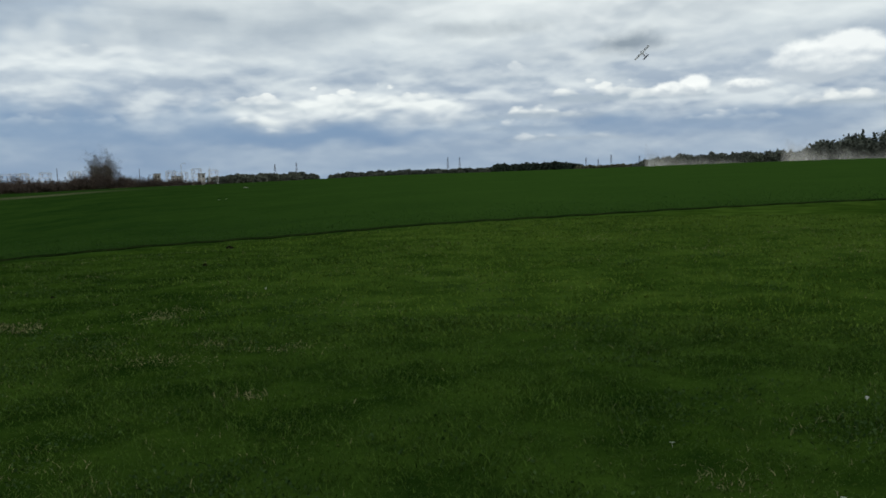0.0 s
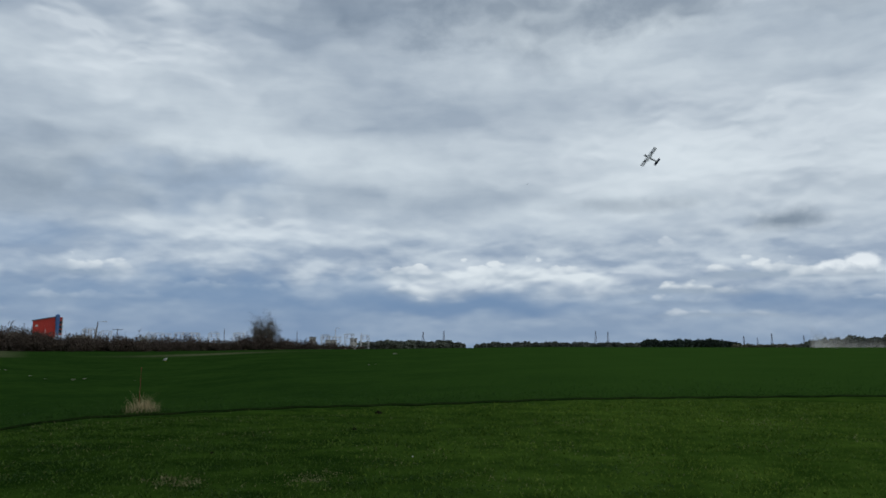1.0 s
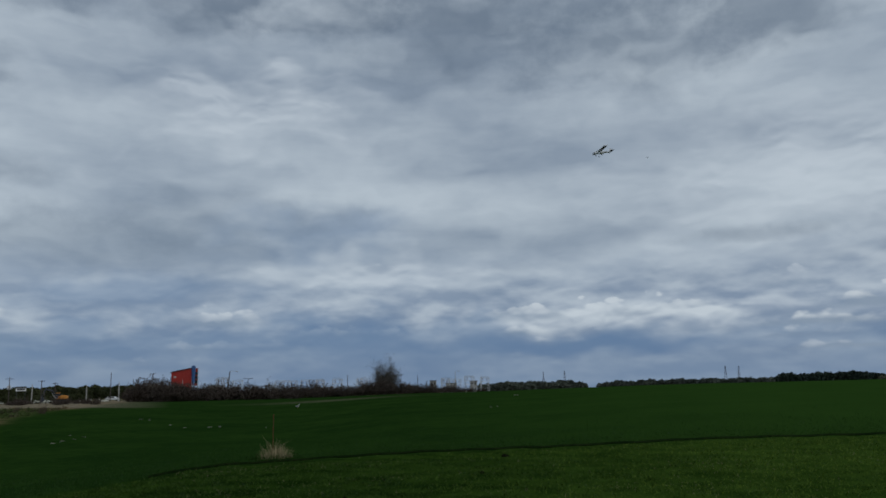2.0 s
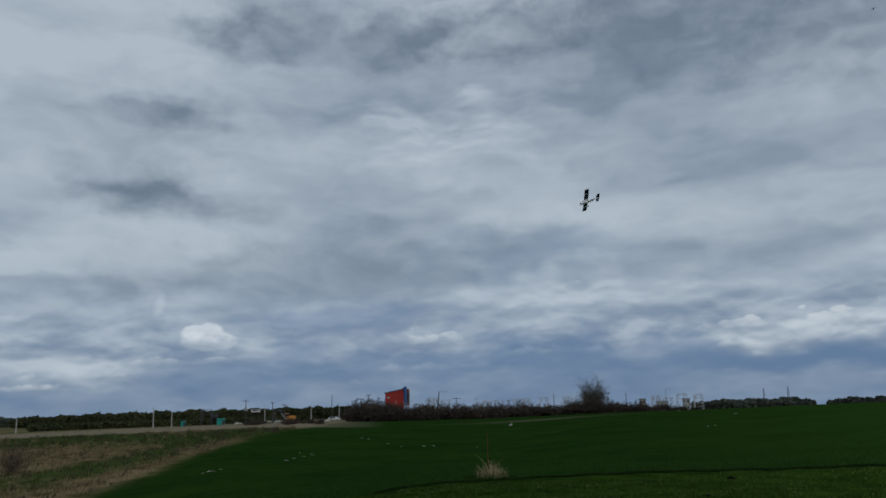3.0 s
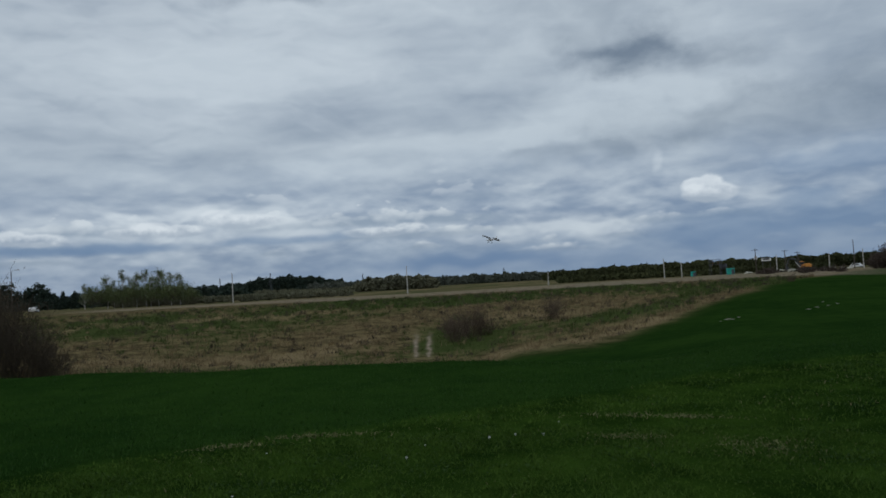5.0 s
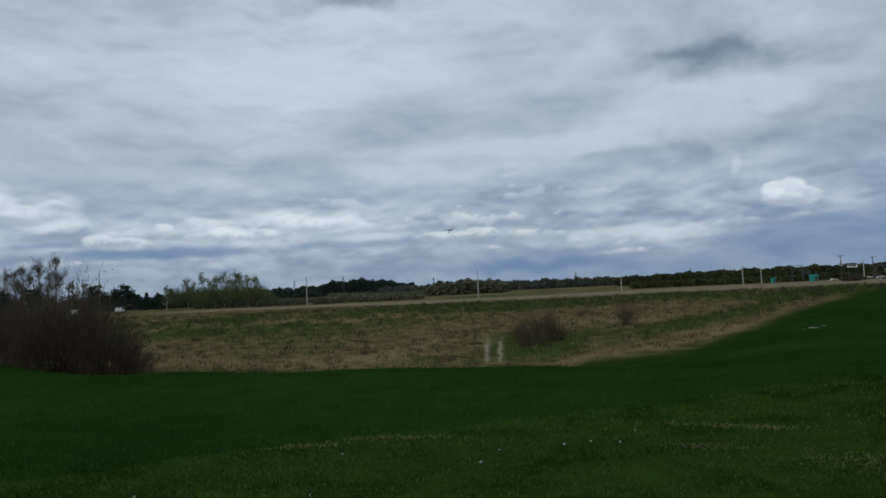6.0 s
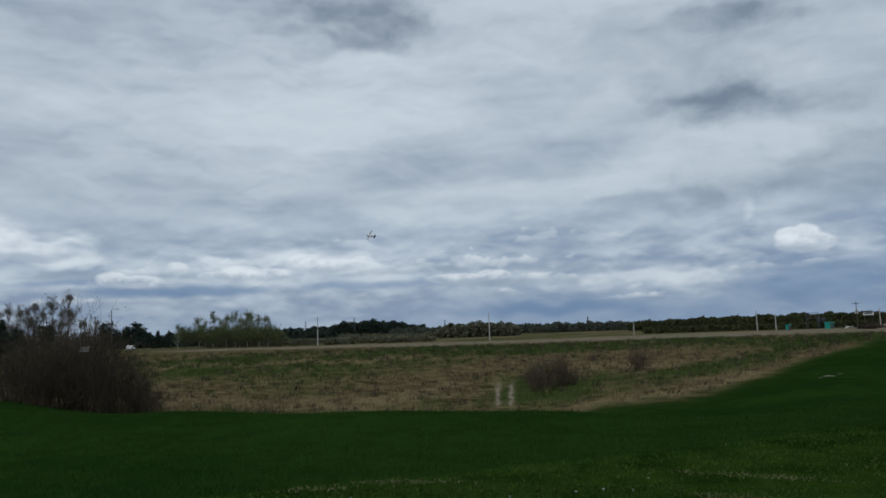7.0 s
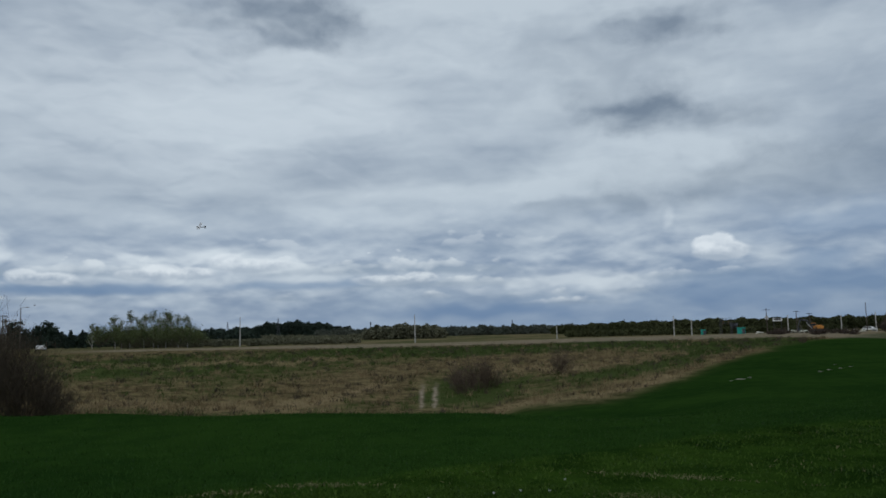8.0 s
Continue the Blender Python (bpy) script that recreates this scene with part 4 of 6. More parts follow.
def conifer(label, height, width, seed, group=""):
    """A tapering trunk with whorls of drooping branches, thick with needles."""
    rng = np.random.default_rng(seed)
    root = thing("conifer", label, "tree", group)
    part("trunk", Shape().tube([(0, 0, -0.2), (0, 0, height * 0.5), (0, 0, height)], [height * 0.016, height * 0.010, 0.015], 6), BARK, root)
    centres = []
    for i in range(26):
        f = 0.12 + 0.86 * i / 25
        reach = width * 0.5 * (1.02 - f) ** 0.8 * rng.uniform(0.75, 1.15)
        for w in rng.uniform(0, 2 * math.pi, 7):
            for s in np.linspace(0.15, 1, 7):
                centres.append((math.cos(w) * reach * s, math.sin(w) * reach * s, f * height - 0.25 * reach * s * s + rng.normal(0, 0.12)))
    c = np.array(centres) + rng.normal(0, 0.13, (len(centres), 3))
    part("crown", flakes("crown", c, 0.42, NEEDLE, rng, 0.5), NEEDLE, root)
    return root


def pine(label, height, width, seed, group=""):
    """A bare lower trunk under an uneven dark crown."""
    rng = np.random.default_rng(seed)
    root = thing("pine", label, "tree", group)
    part("trunk", Shape().tube([(0, 0, -0.2), (0.1, 0, height * 0.5), (0, 0.1, height * 0.9)], [height * 0.02, height * 0.014, 0.03], 6), BARK, root)
    centres = []
    for _ in range(26):
        a, q = rng.uniform(0, 2 * math.pi), rng.uniform(0, 1) ** 0.5
        h = rng.uniform(0.35, 1.0)
        o = np.array((math.cos(a) * q * width * 0.42 * (1.2 - h * 0.7), math.sin(a) * q * width * 0.42 * (1.2 - h * 0.7), h * height * 0.95))
        centres.append(o + rng.normal(0, 1, (45, 3)) * np.array((0.30, 0.30, 0.22)) * width * 0.32)
    part("crown", flakes("crown", np.concatenate(centres), 0.34, NEEDLE, rng, 0.5), NEEDLE, root)
    return root


def wood_belt(name, label, az0, az1, r0, r1, top, material, trees, seed, pointed=0.3, flake=1.0, per=80, wide=0.75, even=0.0):
    """A far wood: ragged crowns of small clumps on thin trunks. top: the height of its outline over the sea level of the plan, by direction."""
    rng = np.random.default_rng(seed)
    az = rng.uniform(az0, az1, trees)
    r = rng.uniform(r0, r1, trees)
    x, y = -r * np.sin(np.radians(az)), r * np.cos(np.radians(az))
    ground = land(x, y)
    crest = np.interp(az, *np.array(top, float).T) * r / r0
    sway = 0.90 + 0.07 * np.sin(az * 3.1 + seed) + 0.05 * np.sin(az * 8.7 + 2 * seed)
    high = np.maximum((crest - ground) * sway * np.where(rng.uniform(0, 1, trees) < 0.10, rng.uniform(0.98, 1.12, trees), rng.uniform(0.6 + 0.3 * even, 1.0, trees)), 2.0)
    width = np.clip(high * wide, 2.2, 12) * rng.uniform(0.7, 1.4, trees)
    cone = rng.uniform(0, 1, trees) < pointed
    u = rng.uniform(0, 1, (trees, per))
    w = rng.uniform(0, 2 * np.pi, (trees, per))
    q = np.sqrt(rng.uniform(0, 1, (trees, per)))
    round_ = np.sqrt(np.clip(1 - (2 * u - 1) ** 2, 0.05, 1))
    taper = np.where(cone[:, None], (1 - u) * 0.9 + 0.05, round_) * width[:, None] / 2
    c = np.stack([x[:, None] + np.cos(w) * q * taper, y[:, None] + np.sin(w) * q * taper, ground[:, None] + high[:, None] * (0.06 + 0.94 * u)], -1)
    me = flakes(name, c.reshape(-1, 3), flake, material, rng, 0.7)
    one_mesh(name, me, material, label, "woodland", kind="stuff")


# ---- posts and masts ----
def pole(label, height, material, kind, group="utility poles"):
    root = thing("utility_pole", label, "pole", group)
    r = 0.13 if material is CONCRETE else 0.11
    part("shaft", Shape().tube([(0, 0, -0.4), (0, 0, height * 0.5), (0, 0, height)], [r * 1.25, r, r * 0.75], 8), material, root)
    if kind in ("line", "tee"):
        w = 0.9 if kind == "line" else 1.5
        part("crossarm", Shape().box((0, 0, height - 0.35), (2 * w, 0.10, 0.12), chamfer=0.01), DARK_STEEL, root)
        for x in (-w + 0.1, 0, w - 0.1):
            part("insulator", Shape().tube([(x, 0, height - 0.29), (x, 0, height - 0.20), (x, 0, height - 0.08)], [0.03, 0.06, 0.04], 8), CERAMIC, root)
    if kind == "lamp":
        arm = part("lamp_arm", Shape().tube([(0, 0, height - 0.1), (0.25, 0, height + 0.12), (0.9, 0, height + 0.2)], [0.04] * 3, 6), STEEL, root)
        part("lamp_head", Shape().box((1.2, 0, height + 0.2), (0.75, 0.28, 0.16), chamfer=0.04), STEEL, arm)
    if kind == "strut":
        part("strut", Shape().bar((1.6, 0, -0.3), (0.05, 0, height * 0.72), r * 0.8, 7), material, root)
        part("crossarm", Shape().box((0, 0, height - 0.3), (1.6, 0.1, 0.12), chamfer=0.01), DARK_STEEL, root)
    if kind == "box":
        part("transformer", Shape().box((0, 0.35, height * 0.62), (0.9, 0.6, 1.0), chamfer=0.04), STEEL, root)
        part("crossarm", Shape().box((0, 0, height - 0.4), (1.9, 0.1, 0.12), chamfer=0.01), DARK_STEEL, root)
    return root


def pylon(label, height, group="power line pylons"):
    """A tapering lattice tower with three pairs of arms."""
    root = thing("pylon", label, "pylon", group)
    w = height * 0.085
    for sx, sy in ((1, 1), (1, -1), (-1, -1), (-1, 1)):
        part("leg", Shape().bar((sx * w, sy * w, -1.0), (sx * 0.3, sy * 0.3, height), 0.16, 4), DARK_STEEL, root)
    lat = Shape()
    for i in range(9):
        a, b = i / 9, (i + 1) / 9
        wa, wb = w * (1 - a) + 0.3 * a, w * (1 - b) + 0.3 * b
        for s in (1, -1):
            lat.bar((-wa, s * wa, a * height), (wb, s * wb, b * height), 0.08, 3)
            lat.bar((wa, s * wa, a * height), (-wb, s * wb, b * height), 0.08, 3)
            lat.bar((s * wa, -wa, a * height), (s * wb, wb, b * height), 0.08, 3)
    part("lattice", lat, DARK_STEEL, root)
    for h, l in ((0.72, 0.13), (0.84, 0.17), (0.95, 0.11)):
        part("arm", Shape().bar((-l * height, 0, h * height), (l * height, 0, h * height), 0.13, 4)
             .bar((-l * height, 0, h * height), (0, 0, (h + 0.05) * height), 0.09, 3).bar((l * height, 0, h * height), (0, 0, (h + 0.05) * height), 0.09, 3), DARK_STEEL, root)
    return root


def gantry(label, width, height, bays, material=STEEL, group="switchyard gantries", rungs=3):
    """Latticed posts that carry beams over a switchyard."""
    root = thing("gantry", label, "gantry", group)
    for i in range(bays + 1):
        x = -width / 2 + width * i / bays
        p = Shape()
        for s in (-0.25, 0.25):
            p.bar((x + s, 0, -0.3), (x + s, 0, height), 0.085, 4)
        for k in range(8):
            h = height * k / 8
            p.bar((x - 0.25, 0, h), (x + 0.25, 0, h + height / 8), 0.03, 3)
        part("post", p, material, root)
    for k in range(rungs):
        h = height - 0.3 - k * height * 0.22
        b = Shape().bar((-width / 2 - 0.4, 0, h), (width / 2 + 0.4, 0, h), 0.09, 4)
        if k == 0:
            b.bar((-width / 2, 0, h + 0.5), (width / 2, 0, h + 0.5), 0.06, 4)
            for j in range(int(width)):
                b.bar((-width / 2 + j, 0, h), (-width / 2 + j + 1, 0, h + 0.5), 0.035, 3)
        part("beam", b, material, root)
    for j in range(bays * 2):
        x = -width / 2 + width * (j + 0.5) / (bays * 2)
        part("insulator", Shape().tube([(x, 0, height - 1.6), (x, 0, height - 0.9), (x, 0, height - 0.3)], [0.05, 0.09, 0.05], 6), CERAMIC, root)
    return root


# ---- buildings and yard ----
def block_building(label, w, d, h, floors, cols, where, turn, wall=PALE_WALL, name="service_building"):
    """A small flat-roofed building whose windows are set into the wall."""
    root = thing(name, label, "building", "switchyard buildings", where, turn)
    t, fh = 0.3, h / floors
    win_w, win_h = w / cols * 0.45, fh * 0.42
    wall_s = Shape()
    for y in (-d / 2, d / 2):
        for i in range(cols + 1):      # piers between the windows
            x0 = -w / 2 + (w / cols) * i - (w / cols - win_w) / 2
            x1 = x0 + (w / cols - win_w)
            x0, x1 = max(x0, -w / 2), min(x1, w / 2)
            wall_s.box(((x0 + x1) / 2, y, h / 2 - 0.5), (x1 - x0, t, h + 1))
        for f in range(floors + 1):    # bands under and over them
            z0 = f * fh + fh * 0.40 + win_h - fh if f else -1.0
            z1 = min(f * fh + fh * 0.40, h)
            for i in range(cols):
                wall_s.box((-w / 2 + (i + 0.5) * w / cols, y, (z0 + z1) / 2), (win_w, t - 0.01, z1 - z0))
    for x in (-w / 2, w / 2):
        wall_s.box((x, 0, h / 2 - 0.5), (t, d + t, h + 1.002))
    part("wall", wall_s, wall, root)
    part("roof", Shape().box((0, 0, h + 0.15), (w + 0.7, d + 0.7, 0.3), chamfer=0.04), GREY_ROOF, root)
    for y in (-d / 2, d / 2):
        for f in range(floors):
            for i in range(cols):
                x, z = -w / 2 + (i + 0.5) * w / cols, f * fh + fh * 0.40 + win_h / 2
                pane = part("window", Shape().box((x, y * 0.985, z), (win_w, 0.05, win_h)), GLASS, root)
                part("window_frame", Shape().box((x, y * 1.0, z), (0.06, 0.08, win_h)).box((x, y * 1.0, z - win_h / 2), (win_w + 0.1, 0.12, 0.06)), PALE_WALL, pane)
    return root


def red_building():
    """A red sheet-clad hall on posts; its roof slopes up to a stair tower with a blue hoist."""
    c = spot(37.1, 262)
    root = thing("red_building", "red sheet-clad industrial building with a sloping roof and blue hoist", "building", "", c, 37.1)
    w, d, h0, h1, lo = 7.9, 7.0, 8.3, 9.5, 3.0
    x0, x1 = -w / 2, w / 2
    part("wall", Shape().slab([(x0, lo), (x1 - 2.0, lo), (x1 - 2.0, h1), (x0, h0)], -d / 2, d / 2, axis=1), RED_SHEET, root)
    for i in range(13):
        x = x0 + 0.2 + i * (w - 2.4) / 12
        top = h0 + (h1 - h0) * (x - x0) / (w - 2.0)
        part("cladding_rib", Shape().box((x, -d / 2 - 0.03, (lo + top) / 2), (0.16, 0.06, top - lo - 0.1)), RED_SHEET, root)
    part("roof", Shape().slab([(x0 - 0.3, h0 - 0.02), (x1 - 1.8, h1 + 0.03), (x1 - 1.8, h1 + 0.23), (x0 - 0.3, h0 + 0.18)], -d / 2 - 0.3, d / 2 + 0.3, axis=1), DARK_STEEL, root)
    part("base_wall", Shape().box((-1.0, 0, lo / 2 - 0.5), (w - 2.4, d - 0.4, lo + 1)), CONCRETE, root)
    tower = part("stair_tower", Shape().box((x1 - 1.0, 0.4, h1 * 0.72), (1.9, d - 1.0, h1 * 0.56), chamfer=0.03), RED_SHEET, root, "red tower with dark openings")
    for k in range(3):
        part("opening", Shape().box((x1 - 0.75, -d / 2 + 0.87, h1 * 0.56 + k * 1.3), (1.5, 0.08, 0.95)), GLASS, tower)
    for sx in (x1 - 1.9, x1 - 0.1):
        part("tower_post", Shape().box((sx, -d / 2 + 0.5, h1 / 2 - 0.4), (0.18, 0.18, h1 + 0.8)), STEEL, root)
    part("landing", Shape().box((x1 - 0.9, -d / 2 + 0.1, h1 * 0.44), (2.2, 1.4, 0.12)).box((x1 - 0.9, -d / 2 - 0.55, h1 * 0.44 + 0.95), (2.2, 0.05, 0.05))
         .box((x1 - 0.9, -d / 2 - 0.55, h1 * 0.44 + 0.5), (2.2, 0.05, 0.05)), STEEL, root)
    part("hoist", Shape().tube([(x1 - 1.45, -d / 2 - 0.1, h1 * 0.52), (x1 - 1.45, -d / 2 - 0.1, h1 * 0.98), (x1 - 1.45, -d / 2 - 0.1, h1 + 0.55), (x1 - 1.45, -d / 2 - 0.1, h1 + 0.85)],
                               [0.42, 0.62, 0.62, 0.2], 10), BLUE_PAINT, root, "blue cylindrical hoist")
    part("chute", Shape().bar((x1 - 1.45, -d / 2 - 0.2, h1 * 0.52), (x1 - 0.7, -d / 2 - 0.5, h1 * 0.2), 0.22, 8), BLUE_PAINT, root)
    part("drain_pipe", Shape().bar((-0.6, -d / 2 - 0.14, 0.2), (-0.6, -d / 2 - 0.14, h0 * 0.72), 0.09, 6), PALE_WALL, root, "pale vertical pipe")
    part("vent", Shape().box((-2.9, -d / 2 - 0.05, 6.9), (0.7, 0.1, 0.5)), PALE_WALL, root)
    return root


def hut(label, w, d, h, where, turn, paint):
    root = thing("site_hut", label, "hut", "site huts", where, turn)
    part("body", Shape().box((0, 0, h / 2), (w, d, h), chamfer=0.04), paint, root)
    for i in range(int(w / 0.35)):
        part("rib", Shape().box((-w / 2 + 0.2 + i * 0.35, -d / 2 - 0.015, h / 2), (0.07, 0.04, h - 0.25)), paint, root)
    part("roof", Shape().box((0, 0, h + 0.05), (w + 0.16, d + 0.16, 0.12), chamfer=0.03), paint, root)
    door = part("door", Shape().box((w * 0.28, -d / 2 - 0.03, h * 0.45), (0.8, 0.07, h * 0.8)), DARK_STEEL, root)
    part("handle", Shape().box((w * 0.28 - 0.3, -d / 2 - 0.09, h * 0.45), (0.04, 0.05, 0.16)), STEEL, door)
    for sx in (-1, 1):
        part("skid", Shape().box((sx * w * 0.35, 0, -0.06), (0.2, d, 0.2)), OLD_WOOD, root)
    return root


def excavator(where, turn):
    root = thing("excavator", "orange tracked excavator parked on bare soil", "excavator", "", where, turn)
    for s in (-1, 1):
        track = part("track", Shape().slab([(-1.6, 0.15), (-1.3, 0.0), (1.3, 0.0), (1.6, 0.15), (1.65, 0.5), (1.35, 0.75), (-1.35, 0.75), (-1.65, 0.5)], s * 0.95 - 0.25, s * 0.95 + 0.25, axis=1), RUBBER, root)
        for k in range(4):
            part("roller", Shape().tube([(-1.0 + k * 0.66, s * 1.19, 0.3), (-1.0 + k * 0.66, s * 1.23, 0.3)], [0.18, 0.18], 8), DARK_STEEL, track)
    part("turntable", Shape().tube([(0, 0, 0.7), (0, 0, 0.95)], [0.6, 0.6], 12), DARK_STEEL, root)
    part("engine_house", Shape().box((0.9, 0, 1.5), (1.7, 2.2, 1.1), chamfer=0.12), ORANGE_PAINT, root)
    cab = part("cab", Shape().box((-0.45, 0.6, 1.85), (1.2, 0.95, 1.75), chamfer=0.1), ORANGE_PAINT, root)
    part("window", Shape().box((-0.45, 0.6, 2.2), (1.23, 0.98, 0.75)), GLASS, cab)
    part("counterweight", Shape().box((1.85, 0, 1.35), (0.5, 2.1, 0.9), chamfer=0.15), ORANGE_PAINT, root)
    boom = part("boom", Shape().tube([(-0.6, -0.35, 1.4), (-2.0, -0.35, 3.4), (-3.6, -0.35, 3.7)], [0.26, 0.30, 0.18], 6), DARK_STEEL, root)
    part("ram", Shape().bar((-0.8, -0.35, 1.1), (-2.1, -0.35, 2.8), 0.09, 6), STEEL, boom)
    stick = part("stick", Shape().tube([(-3.6, -0.35, 3.7), (-4.4, -0.35, 1.6)], [0.2, 0.13], 6), DARK_STEEL, root)
    part("bucket", Shape().slab([(-4.7, 0.4), (-4.1, 0.35), (-3.7, 0.8), (-4.0, 1.6), (-4.5, 1.6), (-4.9, 1.0)], -0.85, 0.15, axis=1), DARK_STEEL, stick)
    return root


def parked_car(label, paint, where, turn, name="parked_car"):
    root = thing(name, label, "car", "parked cars", where, turn)
    side = [(-2.1, 0.35), (2.1, 0.35), (2.15, 0.75), (1.2, 0.9), (0.75, 1.38), (-1.2, 1.42), (-1.9, 0.95), (-2.15, 0.85)]
    body = part("body", Shape().slab(side, -0.82, 0.82, axis=1), paint, root)
    part("window", Shape().slab([(0.98, 0.93), (0.68, 1.30), (-1.12, 1.33), (-1.66, 0.95)], -0.83, 0.83, axis=1), GLASS, body)
    for x in (-1.35, 1.35):
        for s in (-1, 1):
            wheel = part("wheel", Shape().tube([(x, s * 0.62, 0.31), (x, s * 0.83, 0.31)], [0.31, 0.31], 12), RUBBER, root)
            part("rim", Shape().tube([(x, s * 0.83, 0.31), (x, s * 0.845, 0.31)], [0.19, 0.17], 10), STEEL, wheel)
    for s in (-1, 1):
        part("headlight", Shape().box((2.1, s * 0.6, 0.72), (0.08, 0.3, 0.14), chamfer=0.03), GLASS, root)
        part("tail_light", Shape().box((-2.12, s * 0.65, 0.8), (0.06, 0.22, 0.14), chamfer=0.02), RED_STAKE, root)
    return root


def rubble(label, where, seed, w, h, material=SCRAP):
    rng = np.random.default_rng(seed)
    root = thing("rubble_heap", label, "rubble", "rubble heaps", where)
    for _ in range(14):
        s = rng.uniform(0.25, 0.9)
        c = (rng.normal(0, w / 4), rng.normal(0, 0.5), max(0.1, h * rng.uniform(0, 0.8) * 0.7))
        part("slab", Shape().box(c, (s * 1.5, s, s * 0.35), pose(0, 0, 0, *rng.uniform(-25, 25, 2), rng.uniform(0, 180)), chamfer=0.03), material, root)
    part("soil", Shape().ball((0, 0, -0.05), (w / 2, 1.1, h * 0.55), rings=5), CLOD, root)
    return root


red_building()
block_building("pale two-storey switchyard building with dark windows", 2.4, 3.0, 5.2, 2, 2, spot(19.9, 330), 20)
block_building("pale stepped service building in the switchyard", 2.6, 3.5, 4.8, 2, 2, spot(17.0, 335), 17)
block_building("low grey switch house behind bare shrubs", 5.2, 5.0, 4.2, 1, 3, spot(35.0, 285), 35, CONCRETE)
block_building("low pale switch house behind bare shrubs", 4.5, 3.5, 4.2, 1, 3, spot(18.6, 345), 18)

g_wide = gantry("grey steel switchyard gantry with wide beams", 8.2, 6.0, 3)
g_wide.matrix_basis = placed(28.5, 305, 0, 28.5)
g_mid = gantry("grey steel switchyard gantry with stacked beams", 3.2, 6.2, 1, rungs=4)
g_mid.matrix_basis = placed(26.7, 300, 0, 26)
g_rack = gantry("dense pale steel rack of the switchyard", 3.6, 6.3, 2, rungs=4)
g_rack.matrix_basis = placed(25.0, 300, 0, 25)
for g, az, r, turn in ((g_mid, 17.3, 300, 0), (g_mid, 16.2, 325, 30), (g_wide, 18.6, 350, 20), (g_mid, 19.0, 325, 15), (g_rack, 34.6, 262, 20), (g_mid, 33.6, 295, 30), (g_wide, 30.3, 315, 30), (g_mid, 27.9, 320, 60)):
    copy_thing(g, placed(az, r, 0, turn))
g_dark = gantry("dark steel loading frame beside the huts", 3.0, 4.6, 1, DARK_STEEL, "", 2)
g_dark.name = "loading_frame"
g_dark.matrix_basis = placed(50.25, 252, 0, 50)
hopper = thing("hopper", "dark steel hopper beside the loading frame", "hopper", "", spot(49.75, 254), 50)
part("bin", Shape().tube([(0, 0, 1.6), (0, 0, 2.4), (0, 0, 3.3)], [0.3, 1.1, 1.1], 8), DARK_STEEL, hopper)
for sx in (-0.7, 0.7):
    for sy in (-0.7, 0.7):
        part("leg", Shape().bar((sx, sy, -0.2), (sx, sy, 2.6), 0.07, 4), DARK_STEEL, hopper)

hut("teal painted metal hut on bare soil", 2.2, 1.9, 1.8, spot(49.3, 246), 52, TEAL_PAINT)
hut("small teal metal hut beside the track", 1.3, 1.3, 1.4, spot(51.75, 240), 56, TEAL_PAINT)
excavator(spot(44.75, 243), 45)
white_cabin = thing("raised_cabin", "white cabin raised on dark steel legs", "cabin", "", spot(47.0, 262), 47)
part("body", Shape().box((0, 0, 4.0), (2.7, 2.2, 0.9), chamfer=0.06), WHITE_PAINT, white_cabin)
part("window", Shape().box((0, -1.1, 4.1), (1.9, 0.06, 0.4)), GLASS, white_cabin)
part("roof", Shape().box((0, 0, 4.52), (3.0, 2.5, 0.12)), DARK_STEEL, white_cabin)
for sx in (-1.1, 1.1):
    for sy in (-0.9, 0.9):
        part("leg", Shape().bar((sx, sy, -0.3), (sx, sy, 3.6), 0.08, 4), DARK_STEEL, white_cabin)
parked_car("white car parked by the works yard", WHITE_PAINT, spot(41.6, 300), 20)
parked_car("pale car half hidden by undergrowth", WHITE_PAINT, spot(96.8, 235), 175)
parked_car("pale car under the bare trees", WHITE_PAINT, spot(99.6, 175), 190)
for az, r, w, h, s in ((48.2, 244, 2.8, 0.7, 1), (46.7, 240, 3.0, 1.0, 2), (46.0, 244, 2.0, 1.1, 3), (43.2, 250, 4.0, 0.9, 4), (42.2, 246, 3.4, 0.8, 5), (45.4, 238, 2.2, 1.2, 6)):
    rubble("heap of pale broken slabs and soil", spot(az, r), s, w, h)

